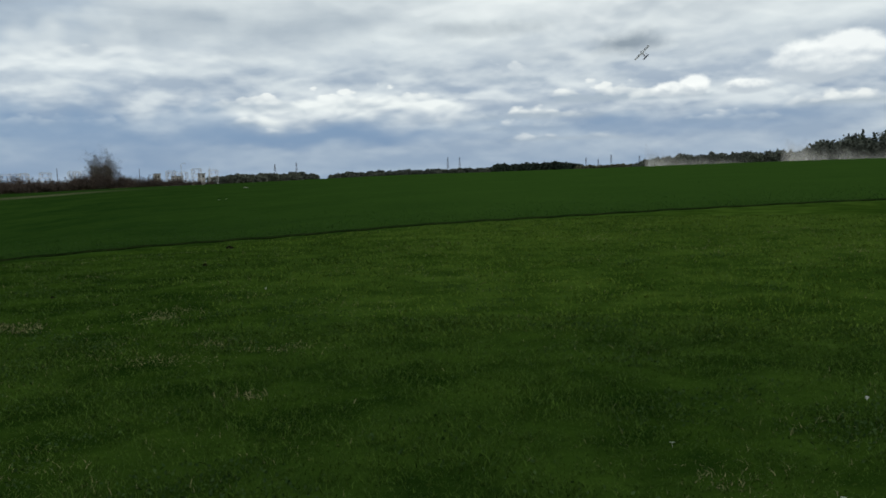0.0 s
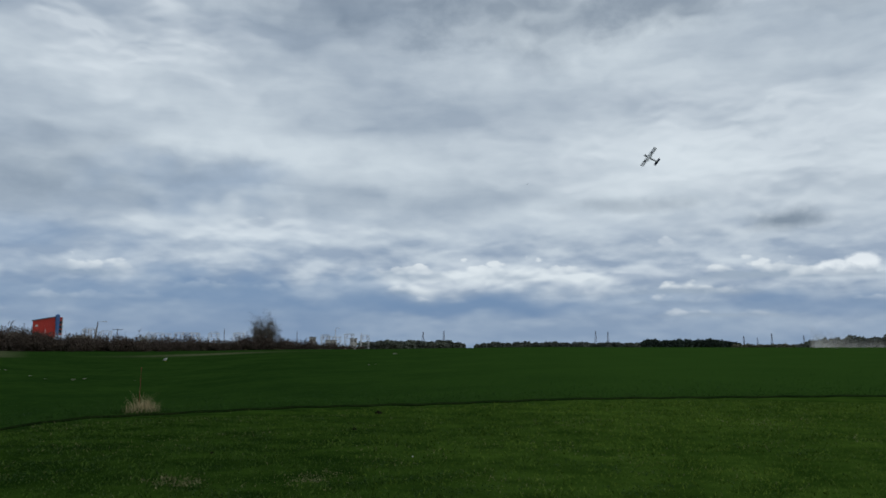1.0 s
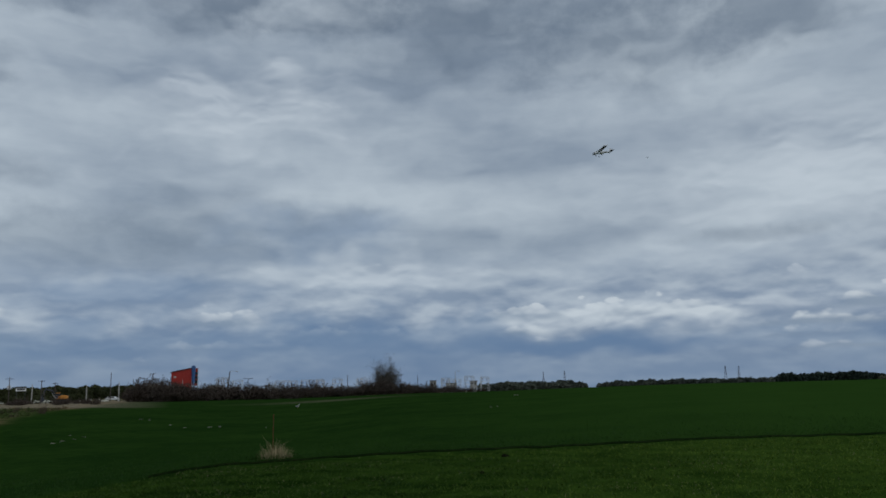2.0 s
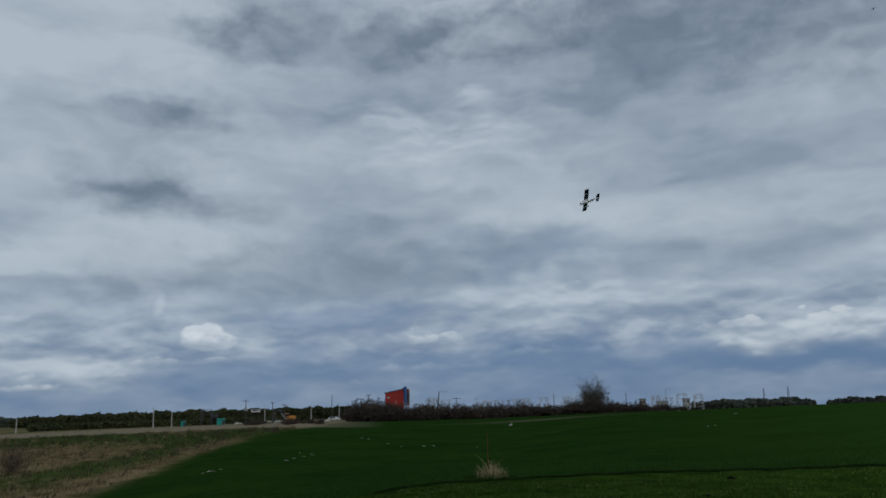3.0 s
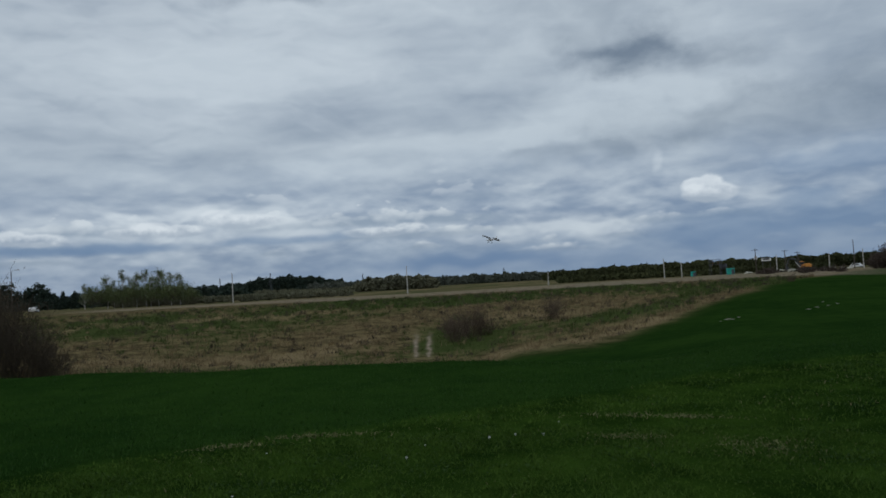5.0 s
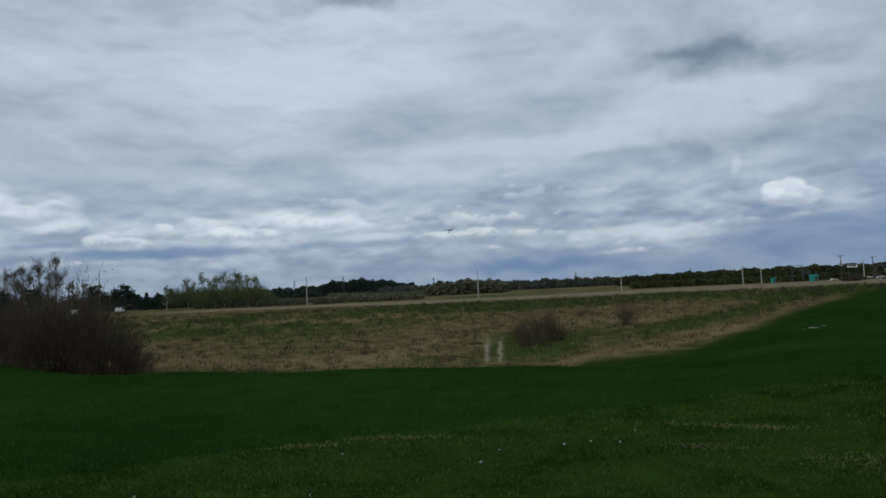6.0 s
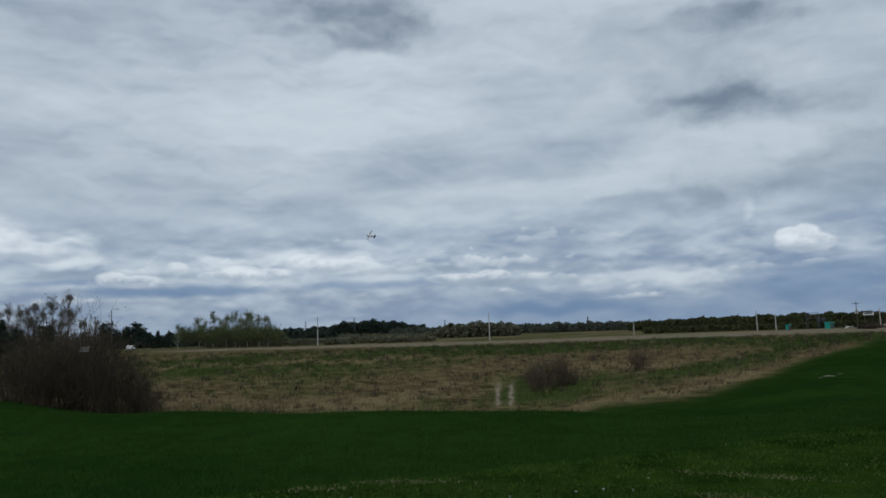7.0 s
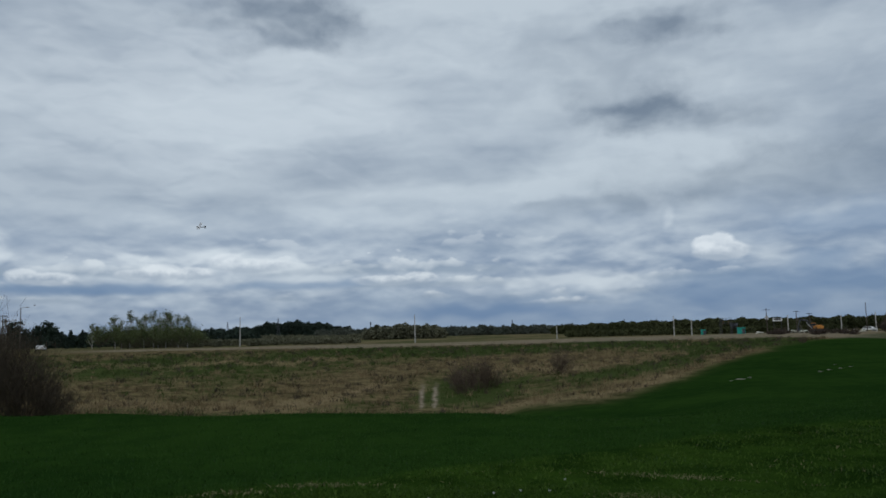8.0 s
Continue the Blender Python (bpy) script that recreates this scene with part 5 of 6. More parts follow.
# pale concrete poles along the track, dark timber ones in the yard
for az, r, top, kind, mat_ in ((71.96, 222, 1.17, "plain", CONCRETE), (84.3, 226, 1.29, "plain", CONCRETE), (61.76, 230, 0.11, "plain", CONCRETE), (53.67, 228, 0.60, "plain", CONCRETE),
                               (52.5, 232, 0.33, "plain", CONCRETE), (98.0, 190, 2.11, "lamp", OLD_WOOD), (99.0, 205, 1.7, "line", OLD_WOOD), (47.66, 235, 0.92, "box", OLD_WOOD), (46.37, 236, 0.45, "plain", CONCRETE),
                               (45.84, 234, 0.72, "strut", OLD_WOOD), (45.06, 255, 0.55, "strut", OLD_WOOD), (41.75, 250, 1.10, "plain", OLD_WOOD), (41.24, 240, 0.48, "plain", CONCRETE),
                               (39.7, 240, 0.77, "line", OLD_WOOD), (32.9, 270, 0.62, "tee", OLD_WOOD), (26.0, 270, 0.64, "plain", OLD_WOOD), (22.2, 290, 0.62, "line", OLD_WOOD), (21.0, 300, 0.5, "plain", OLD_WOOD),
                               (18.3, 300, 0.71, "lamp", STEEL), (16.45, 310, 0.42, "plain", STEEL), (43.2, 260, 0.35, "plain", CONCRETE)):
    foot = spot(az, r)
    high = EYE_HEIGHT + r * math.tan(radians(top)) - foot.z
    what = {CONCRETE: "pale concrete pole", OLD_WOOD: "dark timber pole", STEEL: "grey steel pole"}[mat_]
    how = {"plain": "standing bare beside the track", "line": "with a crossarm and insulators", "lamp": "with a lamp arm", "box": "with a grey transformer box", "strut": "with a slanting strut", "tee": "with a wide crossarm"}[kind]
    p = pole(what + " " + how, high, mat_, kind)
    p.matrix_basis = placed(az, r, 0.05, az)
leaner = pole("leaning dark timber pole with a lamp arm", 7.9, OLD_WOOD, "lamp")
leaner.matrix_basis = Matrix.Translation(spot(34.35, 240, 0.1)) @ pose(0, 0, 0, 0, 7, 34) @ Matrix.Diagonal((1.5, 1.5, 1.0, 1.0))

for az, top in ((-0.36, 0.62), (-1.21, 0.56), (-10.25, 0.27), (-11.1, 0.15), (-12.0, 0.46), (-13.95, 0.31), (10.5, 0.57), (12.0, 0.52), (64.9, 0.62), (81.7, 1.15), (75.15, 0.75), (85.16, 0.95), (57.0, 0.45), (54.8, 0.42)):
    r = 1300 if az > 40 else 1500
    foot = spot(az, r)
    p = pylon("grey lattice power pylon far across the plain", EYE_HEIGHT + r * math.tan(radians(top)) - foot.z)
    p.matrix_basis = Matrix.Translation(foot) @ pose(0, 0, 0, 0, 0, az + 70)


# ---- woods, trees and shrubs ----
def outline(*rows, r):
    """Heights of a wood's outline at the distance r, from directions and angles over the eye's level."""
    return [(az, EYE_HEIGHT + r * math.tan(radians(e))) for az, e in rows]


wood_belt("far_wood", "far dark wood along the field's edge", -3.3, 8.2, 880, 960, outline((-3.3, -0.24), (1.8, -0.2), (7.5, -0.26), (8.2, -0.42), r=880), WOOD_LEAF, 900, 31, 0.4, 1.3)
wood_belt("far_wood", "far dark wood beyond the gap", 9.0, 16.5, 880, 960, outline((9.0, -0.30), (10, -0.16), (15, -0.12), (16.5, -0.25), r=880), WOOD_LEAF, 650, 32, 0.4, 1.3)
wood_belt("far_wood", "flat-topped dark wooded rise", -10.0, -3.2, 1700, 1900, outline((-10.0, -0.24), (-9.2, -0.03), (-7, 0.02), (-4, -0.02), (-3.2, -0.24), r=1700), NEEDLE, 1000, 33, 0.5, 2.6)
wood_belt("far_wood", "low brown wood on the far rim", -16, -9.5, 1000, 1080, outline((-16, -0.26), (-9.5, -0.3), r=1000), WOOD_MIX, 450, 34, 0.2, 1.4)
wood_belt("far_wood", "mixed wood with spruces behind drifting dust", -24.8, -13.6, 680, 760, outline((-24.8, 0.33), (-20, 0.32), (-16, 0.24), (-14.2, -0.02), (-13.6, -0.25), r=680), WOOD_LEAF, 1000, 35, 0.6, 0.85, 100)
wood_belt("far_wood", "wooded hill of spruces and bare trees", -48, -24.2, 420, 520, outline((-48, 1.8), (-36, 1.6), (-29, 1.28), (-27, 1.05), (-25.4, 0.85), (-24.2, 0.35), r=420), WOOD_LEAF, 1200, 36, 0.3, 0.7, 110)
wood_belt("far_wood", "dark spruces on the wooded hill", -48, -25.0, 430, 500, outline((-48, 1.95), (-36, 1.7), (-29, 1.36), (-27, 1.12), (-25.0, 0.7), r=430), NEEDLE, 480, 37, 0.95, 0.7, 90, 0.3)
wood_belt("far_wood", "spring wood with green-brown crowns beyond the track", 38, 62, 560, 760, outline((38, 0.20), (46, 0.24), (52, 0.27), (57, 0.24), (62, 0.06), r=560), OLIVE_WOOD, 4200, 38, 0.05, 0.75, 60, 0.9, 1.0)
wood_belt("far_wood", "dark olive scrub on the slope beyond the track", 43.0, 61, 275, 560, outline((43.0, -0.65), (46, -0.55), (54, -0.5), (61, -0.75), r=275), OLIVE_WOOD, 3600, 46, 0.05, 0.45, 36, 1.2, 1.0)
wood_belt("far_wood", "dark far wood beyond the plain", 56, 79, 700, 800, outline((56, 0.12), (60, 0.18), (66, 0.26), (72, 0.30), (79, 0.32), r=700), WOOD_LEAF, 1600, 39, 0.5, 0.85, 110)
wood_belt("far_wood", "thicket of bare brown trees beyond the plain", 69.8, 75.6, 430, 480, outline((69.8, 0.15), (71, 0.42), (73, 0.50), (75, 0.4), (75.6, 0.15), r=430), WOOD_MIX, 420, 40, 0.05, 0.7)
wood_belt("far_wood", "dark wooded hill on the horizon", 76.6, 84.8, 2300, 2700, outline((76.6, 0.42), (78.0, 0.62), (79.2, 0.84), (80.6, 0.92), (82.0, 0.88), (83.4, 0.62), (84.8, 0.52), r=2300), NEEDLE, 2600, 41, 0.5, 2.4, 60, 0.3, 1.0)
wood_belt("far_wood", "green-brown scrub at the foot of the hill", 75, 84, 560, 640, outline((75, -0.1), (78, -0.15), (84, 0.0), r=560), WOOD_MIX, 600, 42, 0.1, 0.7)
wood_belt("far_wood", "dark wood behind the birches", 83, 99, 330, 420, outline((83, 0.30), (85, 0.48), (88, 0.55), (92, 0.35), (96, 0.32), (99, 0.6), r=330), NEEDLE, 700, 43, 0.4, 0.7)
wood_belt("far_wood", "brown scrub along the edge of the plain", 76, 92, 235, 290, outline((76, -0.55), (80, -0.5), (86, -0.25), (92, -0.15), r=235), WOOD_MIX, 260, 44, 0.05, 0.3, 120)
wood_belt("far_wood", "dense spring thicket by the bare trees", 99, 122, 190, 260, outline((99, 0.5), (102, 0.9), (106, 1.1), (122, 1.4), r=190), BARE_TWIG, 380, 45, 0.1, 0.17, 300)
ridge = Shape()
for i in range(60):
    for k, h in ((0, -20), (1, 26 + 16 * math.sin(i * 0.21) + 5 * math.sin(i * 0.9))):
        x, y = at(88 + i * 0.5, 4700 + 120 * k)
        ridge.v.append((x, y, h))
ridge.f = [(2 * i, 2 * i + 2, 2 * i + 3, 2 * i + 1) for i in range(59)]
# the haze of the distance is painted into the ridge as blue
FAR_RIDGE = surface("haze_blue_ridge", (0.17, 0.23, 0.33), (0.22, 0.29, 0.40), 0.01, 1.0, spec=0.0)
one_mesh("far_ridge", ridge.mesh("far_ridge", FAR_RIDGE), FAR_RIDGE, "blue far ridge on the horizon", "hill", kind="structure")

# the shrub line at the edge of the field
kinds = [bare_shrub("dense bare brown shrub at the field's edge", h, w, 34, 50 + i, TWIG, 0.03, "shrub line", brush=1500, brush_size=0.22) for i, (h, w) in enumerate(((2.7, 4.4), (3.0, 5.0), (2.5, 4.2), (3.3, 4.6)))]
rng = np.random.default_rng(5)
first = set()
for i in range(76):
    az = 40.6 - 24.2 * (i + rng.uniform(-0.3, 0.3)) / 75
    k = int(rng.integers(0, 4))
    r = rng.uniform(158, 178)
    tall = np.interp(az, (16.4, 18, 20.5, 21.5, 24, 25.5, 31, 35, 37.5, 39.3, 40.6), (0.25, 0.38, 0.6, 0.72, 0.95, 0.72, 0.9, 0.9, 1.0, 1.45, 0.85))
    ob = kinds[k] if k not in first else copy_thing(kinds[k], Matrix())
    first.add(k)
    ob.matrix_basis = placed(az, r, 0.1, rng.uniform(0, 360)) @ Matrix.Scale(float(tall * rng.uniform(0.85, 1.1)), 4)
low = bare_shrub("low brown shrub beside the track", 1.1, 2.4, 26, 61, TWIG, 0.02, "low shrubs by the track", brush=700, brush_size=0.14)
for i in range(16):
    az, r = rng.uniform(41, 47.6), rng.uniform(122, 150)
    ob = low if i == 0 else copy_thing(low, Matrix())
    ob.matrix_basis = placed(az, r, 0.05, rng.uniform(0, 360)) @ Matrix.Scale(float(rng.uniform(0.45, 0.85)), 4)
willow = bare_shrub("tall pale budding willow above the shrubs", 6.3, 6.6, 70, 62, BARE_TWIG, 0.014, "", "willow", 4, 15000, 0.12)
willow.matrix_basis = placed(23.25, 172, 0.1, 20)
pale = bare_shrub("pale budding shrub above the shrub line", 4.0, 5.0, 40, 63, PALE_TWIG, 0.015, "pale shrubs", brush=1600, brush_size=0.12)
for i, (az, r, s) in enumerate(((31.1, 172, 0.86), (32.6, 176, 0.72), (35.2, 178, 0.85), (38.9, 168, 0.85))):
    ob = pale if i == 0 else copy_thing(pale, Matrix())
    ob.matrix_basis = placed(az, r, 0.1, 90 * i) @ Matrix.Scale(s, 4)

# shrubs in the hollow
hollow = bare_shrub("bare brown shrub in the dry grass of the hollow", 2.3, 3.0, 46, 64, HOLLOW_TWIG, 0.006, "shrubs in the hollow", twigs=4, brush=500, brush_size=0.05)
for i, (az, r, s) in enumerate(((67.5, 51, 1.0), (68.5, 50, 0.75), (61.6, 55, 0.78), (66.7, 51.5, 0.7), (64.8, 66, 0.35), (45.6, 84, 0.4), (74.5, 92, 0.25), (69.0, 54, 0.6))):
    ob = hollow if i == 0 else copy_thing(hollow, Matrix())
    ob.matrix_basis = placed(az, r, 0.1, 70 * i) @ Matrix.Scale(s, 4)

# the large thicket at the lawn's end
big = bare_shrub("large dense bare shrub growing out of the hollow", 2.9, 4.2, 70, 65, THICKET, 0.006, "thicket by the lawn", twigs=4, brush=1500, brush_size=0.05)
for i, (az, r, s) in enumerate(((99.0, 29.5, 0.96), (97.5, 28.5, 0.74), (101.0, 30.5, 0.93), (103.2, 32.5, 0.74), (96.4, 28.0, 0.5), (100.2, 33.0, 1.02), (105.4, 33.5, 0.7), (107.5, 35, 0.8), (95.6, 27.5, 0.34), (102.0, 29.0, 0.7))):
    ob = big if i == 0 else copy_thing(big, Matrix())
    ob.matrix_basis = placed(az, r, 0.1, 67 * i) @ Matrix.Scale(s, 4)

# birches, pines and bare trees beyond the hollow
birch_a = leafy_tree("birch", "young birch with fresh yellow-green leaves", 10.0, 5.0, 71, BIRCH_BARK, SPRING_LEAF, 2000, 0.13, "birch clump", 0.7, start=0.08)
birch_b = leafy_tree("birch", "slender birch with sparse fresh leaves", 10.5, 4.2, 72, BIRCH_BARK, SPRING_LEAF, 1500, 0.13, "birch clump", 0.9, start=0.08)
for i, (az, r, e) in enumerate(((92.4, 232, 1.62), (91.5, 230, 2.02), (90.6, 228, 1.75), (90.0, 234, 2.0), (89.2, 230, 1.98), (88.4, 236, 1.7), (87.8, 232, 1.6), (91.0, 240, 1.5), (88.9, 242, 1.8), (93.8, 240, 1.15), (89.7, 226, 1.5), (92.0, 226, 1.3))):
    src, base = (birch_a, 10.0) if i % 2 == 0 else (birch_b, 10.5)
    ob = src if i < 2 else copy_thing(src, Matrix())
    foot = spot(az, r)
    s = (EYE_HEIGHT + r * math.tan(radians(e)) - foot.z) / base
    ob.matrix_basis = Matrix.Translation(foot) @ pose(0, 0, 0, 0, 0, 50 * i) @ Matrix.Scale(s, 4)
under = leafy_tree("undergrowth", "leafy green undergrowth below the birches", 4.2, 5.6, 73, BARK, SPRING_LEAF, 1900, 0.14, "birch undergrowth", category="shrub", start=0.03, loose=0.1)
for i in range(16):
    ob = under if i == 0 else copy_thing(under, Matrix())
    ob.matrix_basis = placed(87.0 + 0.42 * i, 220 + 4 * (i % 3), 0.1, 40 * i) @ Matrix.Scale(0.8 + 0.25 * (i % 2), 4)
pine_a = pine("dark pine at the edge of the plain", 8.0, 5.0, 74, "pines")
for i, (az, r, e) in enumerate(((96.5, 262, 1.2), (97.1, 268, 0.98), (98.3, 255, 1.28), (96.0, 270, 0.85), (97.7, 275, 0.8), (101.9, 150, 1.2), (103.6, 140, 1.0))):
    ob = pine_a if i == 0 else copy_thing(pine_a, Matrix())
    foot = spot(az, r)
    ob.matrix_basis = Matrix.Translation(foot) @ pose(0, 0, 0, 0, 0, 63 * i) @ Matrix.Scale((EYE_HEIGHT + r * math.tan(radians(e)) - foot.z) / 8.0, 4)
con_a = conifer("dark conical spruce at the edge of the plain", 7.0, 4.4, 75, "spruces")
for i, (az, r, e) in enumerate(((95.1, 268, 0.58), (94.4, 270, 0.56), (93.5, 285, 0.75), (95.6, 290, 0.5), (74.9, 520, 0.18), (104.4, 160, 1.5))):
    ob = con_a if i == 0 else copy_thing(con_a, Matrix())
    foot = spot(az, r)
    ob.matrix_basis = Matrix.Translation(foot) @ pose(0, 0, 0, 0, 0, 63 * i) @ Matrix.Scale((EYE_HEIGHT + r * math.tan(radians(e)) - foot.z) / 7.0, 4)
bare_a = leafy_tree("bare_tree", "tall bare grey tree with fine spreading twigs", 13.0, 6.4, 76, BARE_TWIG, SPRING_LEAF, 0, 0.1, "bare trees", 1.1, 0.012, level=3, kids=4, start=0.18, reach=(0.6, 0.9))
bare_b = leafy_tree("bare_tree", "slender bare grey tree", 12.0, 4.6, 77, BARE_TWIG, SPRING_LEAF, 0, 0.1, "bare trees", 1.5, 0.012, level=3, kids=4, start=0.15, reach=(0.6, 0.9))
for i, (az, r, e) in enumerate(((100.6, 195, 3.12), (101.5, 205, 3.05), (102.6, 208, 2.55), (103.5, 204, 2.5), (104.5, 200, 2.1), (99.6, 230, 1.6), (98.9, 240, 1.4), (105.6, 200, 2.6), (107, 195, 2.8), (102.1, 215, 2.3), (103.0, 190, 2.3), (104.0, 210, 2.6), (101.0, 220, 2.0), (99.9, 215, 1.5), (106.2, 205, 2.7))):
    src, base = (bare_a, 13.0) if i % 2 == 0 else (bare_b, 12.0)
    ob = src if i < 2 else copy_thing(src, Matrix())
    foot = spot(az, r)
    ob.matrix_basis = Matrix.Translation(foot) @ pose(0, 0, 0, 0, 0, 77 * i) @ Matrix.Scale((EYE_HEIGHT + r * math.tan(radians(e)) - foot.z) / base, 4)


# ---- small things on the field ----
def tussock():
    rng = np.random.default_rng(81)
    c = spot(30.75, 19.6)
    root = thing("grass_tussock", "tussock of tall bleached dry grass at the crop's edge", "tussock", "", c)
    n = 300
    a, q = rng.uniform(0, 2 * np.pi, n), rng.uniform(0, 1, n) ** 0.7
    x, y = np.cos(a) * q * 0.42, np.sin(a) * q * 0.35
    part("stalks", blades("stalks", x, y, np.full(n, -0.03), rng.uniform(0.12, 0.62, n) * (1.1 - 0.75 * q), 0.011, rng.uniform(0.1, 0.9, n), rng), REED, root)
    n = 500
    a, q = rng.uniform(0, 2 * np.pi, n), rng.uniform(0, 1, n) ** 0.6
    x, y = np.cos(a) * q * 0.7, np.sin(a) * q * 0.5
    part("green_base", blades("green_base", x, y, np.full(n, -0.03), rng.uniform(0.08, 0.22, n), 0.014, rng.uniform(0.3, 1.0, n), rng), CROP, root)


tussock()
stake = thing("marker_stake", "thin faded red marker stake in the tussock", "stake", "", spot(30.9, 19.75))
part("rod", Shape().tube([(0, 0, -0.1), (0, 0, 0.5), (0.01, 0, 1.0)], [0.006, 0.005, 0.004], 6), RED_STAKE, stake)
part("tip", Shape().ball((0.01, 0, 1.0), (0.012, 0.012, 0.015)), RED_STAKE, stake)


def scrap(w, seed):
    """A crumpled rag-like scrap that lies on the crop."""
    rng = np.random.default_rng(seed)
    s = Shape()
    for _ in range(4):
        n, turn, long_ = 7, rng.uniform(-0.5, 0.5), rng.uniform(0.35, 0.8) * w
        mx, my = rng.uniform(-0.32, 0.32) * w, rng.uniform(-0.22, 0.22) * w
        k, tilt = len(s.v), rng.uniform(-0.12, 0.12)
        for i in range(n):
            a = 2 * math.pi * i / n
            u, v = long_ / 2 * math.cos(a) * rng.uniform(0.45, 1.2), 0.13 * long_ * math.sin(a) * rng.uniform(0.3, 2.0)
            s.v.append((mx + u * math.cos(turn) - v * math.sin(turn), my + u * math.sin(turn) + v * math.cos(turn), 0.05 + tilt * u + 0.10 * rng.uniform(0, 1) * w))
        s.v.append((mx, my, 0.0))
        s.f += [tuple(range(k, k + n))] + [(k + (i + 1) % n, k + i, k + n) for i in range(n)]
    return s.mesh("scrap", SCRAP)


SCRAPS = [scrap(1.0, 90 + i) for i in range(4)]
for i, (az, r, w) in enumerate(((49.75, 42.8, 0.9), (49.2, 43.6, 0.6), (50.3, 42.4, 0.35), (44.8, 47.5, 0.6), (44.3, 48.8, 0.5), (43.7, 50, 0.7), (43.1, 51.5, 0.5), (43.9, 53, 0.4), (35.3, 60, 0.6), (34.7, 60.5, 0.8),
                                (39.7, 73, 0.9), (39.2, 72, 0.6), (37.8, 64, 0.5), (15.9, 66, 0.7), (15.4, 67, 0.5), (14.0, 96, 1.2), (36.9, 60, 0.4), (31.6, 58, 0.4))):
    ob = new("scrap", SCRAPS[i % 4])
    ob.matrix_basis = Matrix.Translation(spot(az, r) + Vector((0, 0, 0.02))) @ pose(0, 0, 0, 0, 0, az + 11 * (i % 3)) @ Matrix.Diagonal((w * 0.62, w * 0.5, w * 0.45, 1))
    tagged(ob, "pale crumpled scrap lying on the green crop", "scrap", "scraps on the crop")


def clod(seed, size):
    rng = np.random.default_rng(seed)
    s = Shape().ball((0, 0, size * 0.25), (size * 0.6, size * 0.45, size * 0.4), rings=7, sides=12)
    s.v = [tuple(Vector(v) * 1.0 + Vector(rng.normal(0, size * 0.06, 3))) for v in s.v]
    return s.mesh("clod", CLOD)


CLODS = [clod(101 + i, 0.11) for i in range(3)]
for i, (az, r, s) in enumerate(((15.07, 18.2, 1.0), (14.85, 18.3, 0.6), (16.65, 15.1, 0.7), (26.0, 12.5, 0.45), (22.5, 12.0, 0.4))):
    ob = new("clod", CLODS[i % 3])
    ob.matrix_basis = Matrix.Translation(spot(az, r, 0.01)) @ pose(0, 0, 0, 0, 0, 80 * i) @ Matrix.Scale(s, 4)
    tagged(ob, "dark clod of soil on the mown grass", "clod", "clods on the lawn")


def petal_speck(seed):
    """A small pale flower head."""
    s = Shape().tube([(0, 0, -0.01), (0, 0, 0.035)], [0.002, 0.002], 4)
    for i in range(6):
        a = i * math.pi / 3
        s.slab([(0.004 * math.cos(a), 0.004 * math.sin(a)), (0.020 * math.cos(a - 0.35), 0.020 * math.sin(a - 0.35)), (0.026 * math.cos(a), 0.026 * math.sin(a)),
                (0.020 * math.cos(a + 0.35), 0.020 * math.sin(a + 0.35))], 0.034, 0.038)
    return s.mesh("flower", FEATHER)


SPECK = petal_speck(1)
rng = np.random.default_rng(9)
spots = [(-14.7, 4.95), (12.6, 11.6), (-28.0, 4.0), (-24.6, 4.4), (71.2, 8.3), (66.8, 8.5), (72.5, 7.8), (95.0, 7.6), (84.0, 7.0), (62.0, 9.2), (65.0, 8.6), (88.5, 6.0)]
spots += [(float(rng.uniform(-30, 100)), float(rng.uniform(4, 9))) for _ in range(6)]
for az, r in spots:
    ob = new("white_flower", SPECK)
    ob.matrix_basis = Matrix.Translation(spot(az, r) + Vector((0, 0, 0.02))) @ pose(0, 0, 0, float(rng.uniform(20, 60)), 0, az + 180) @ Matrix.Scale(float(rng.uniform(0.35, 0.6)), 4)
    tagged(ob, "small white flower in the mown grass", "flower", "flowers in the lawn")


def gull():
    root = thing("gull", "white gull with dark wing tips walking on the crop", "bird")
    part("body", Shape().ball((0, 0, 0.30), (0.13, 0.24, 0.12), pose(0, 0, 0, 20, 0, 0), 8, 12), FEATHER, root, smooth=True)
    head = part("head", Shape().tube([(0, 0.14, 0.36), (0, 0.20, 0.46)], [0.07, 0.05], 8).ball((0, 0.22, 0.49), (0.055, 0.07, 0.055)), FEATHER, root, smooth=True)
    part("beak", Shape().tube([(0, 0.27, 0.485), (0, 0.35, 0.47)], [0.016, 0.004], 6), BEAK, head)
    for s in (-1, 1):
        part("wing", Shape().ball((s * 0.115, -0.08, 0.32), (0.03, 0.25, 0.09), pose(0, 0, 0, 15, 0, 0)), DARK_FEATHER, root, "slate-grey folded wing")
        leg = part("leg", Shape().bar((s * 0.05, 0, 0.22), (s * 0.05, 0.01, 0.0), 0.010, 5), BEAK, root)
        part("foot", Shape().slab([(s * 0.05 - 0.03, 0.07), (s * 0.05 + 0.03, 0.07), (s * 0.05, -0.02)], -0.004, 0.006), BEAK, leg)
    part("tail", Shape().slab([(-0.05, -0.2), (0.05, -0.2), (0.06, -0.36), (-0.06, -0.36)], 0.24, 0.255), FEATHER, root)
    for piece in root.children_recursive:
        piece.data.transform(Matrix.Scale(0.75, 4))
    return root


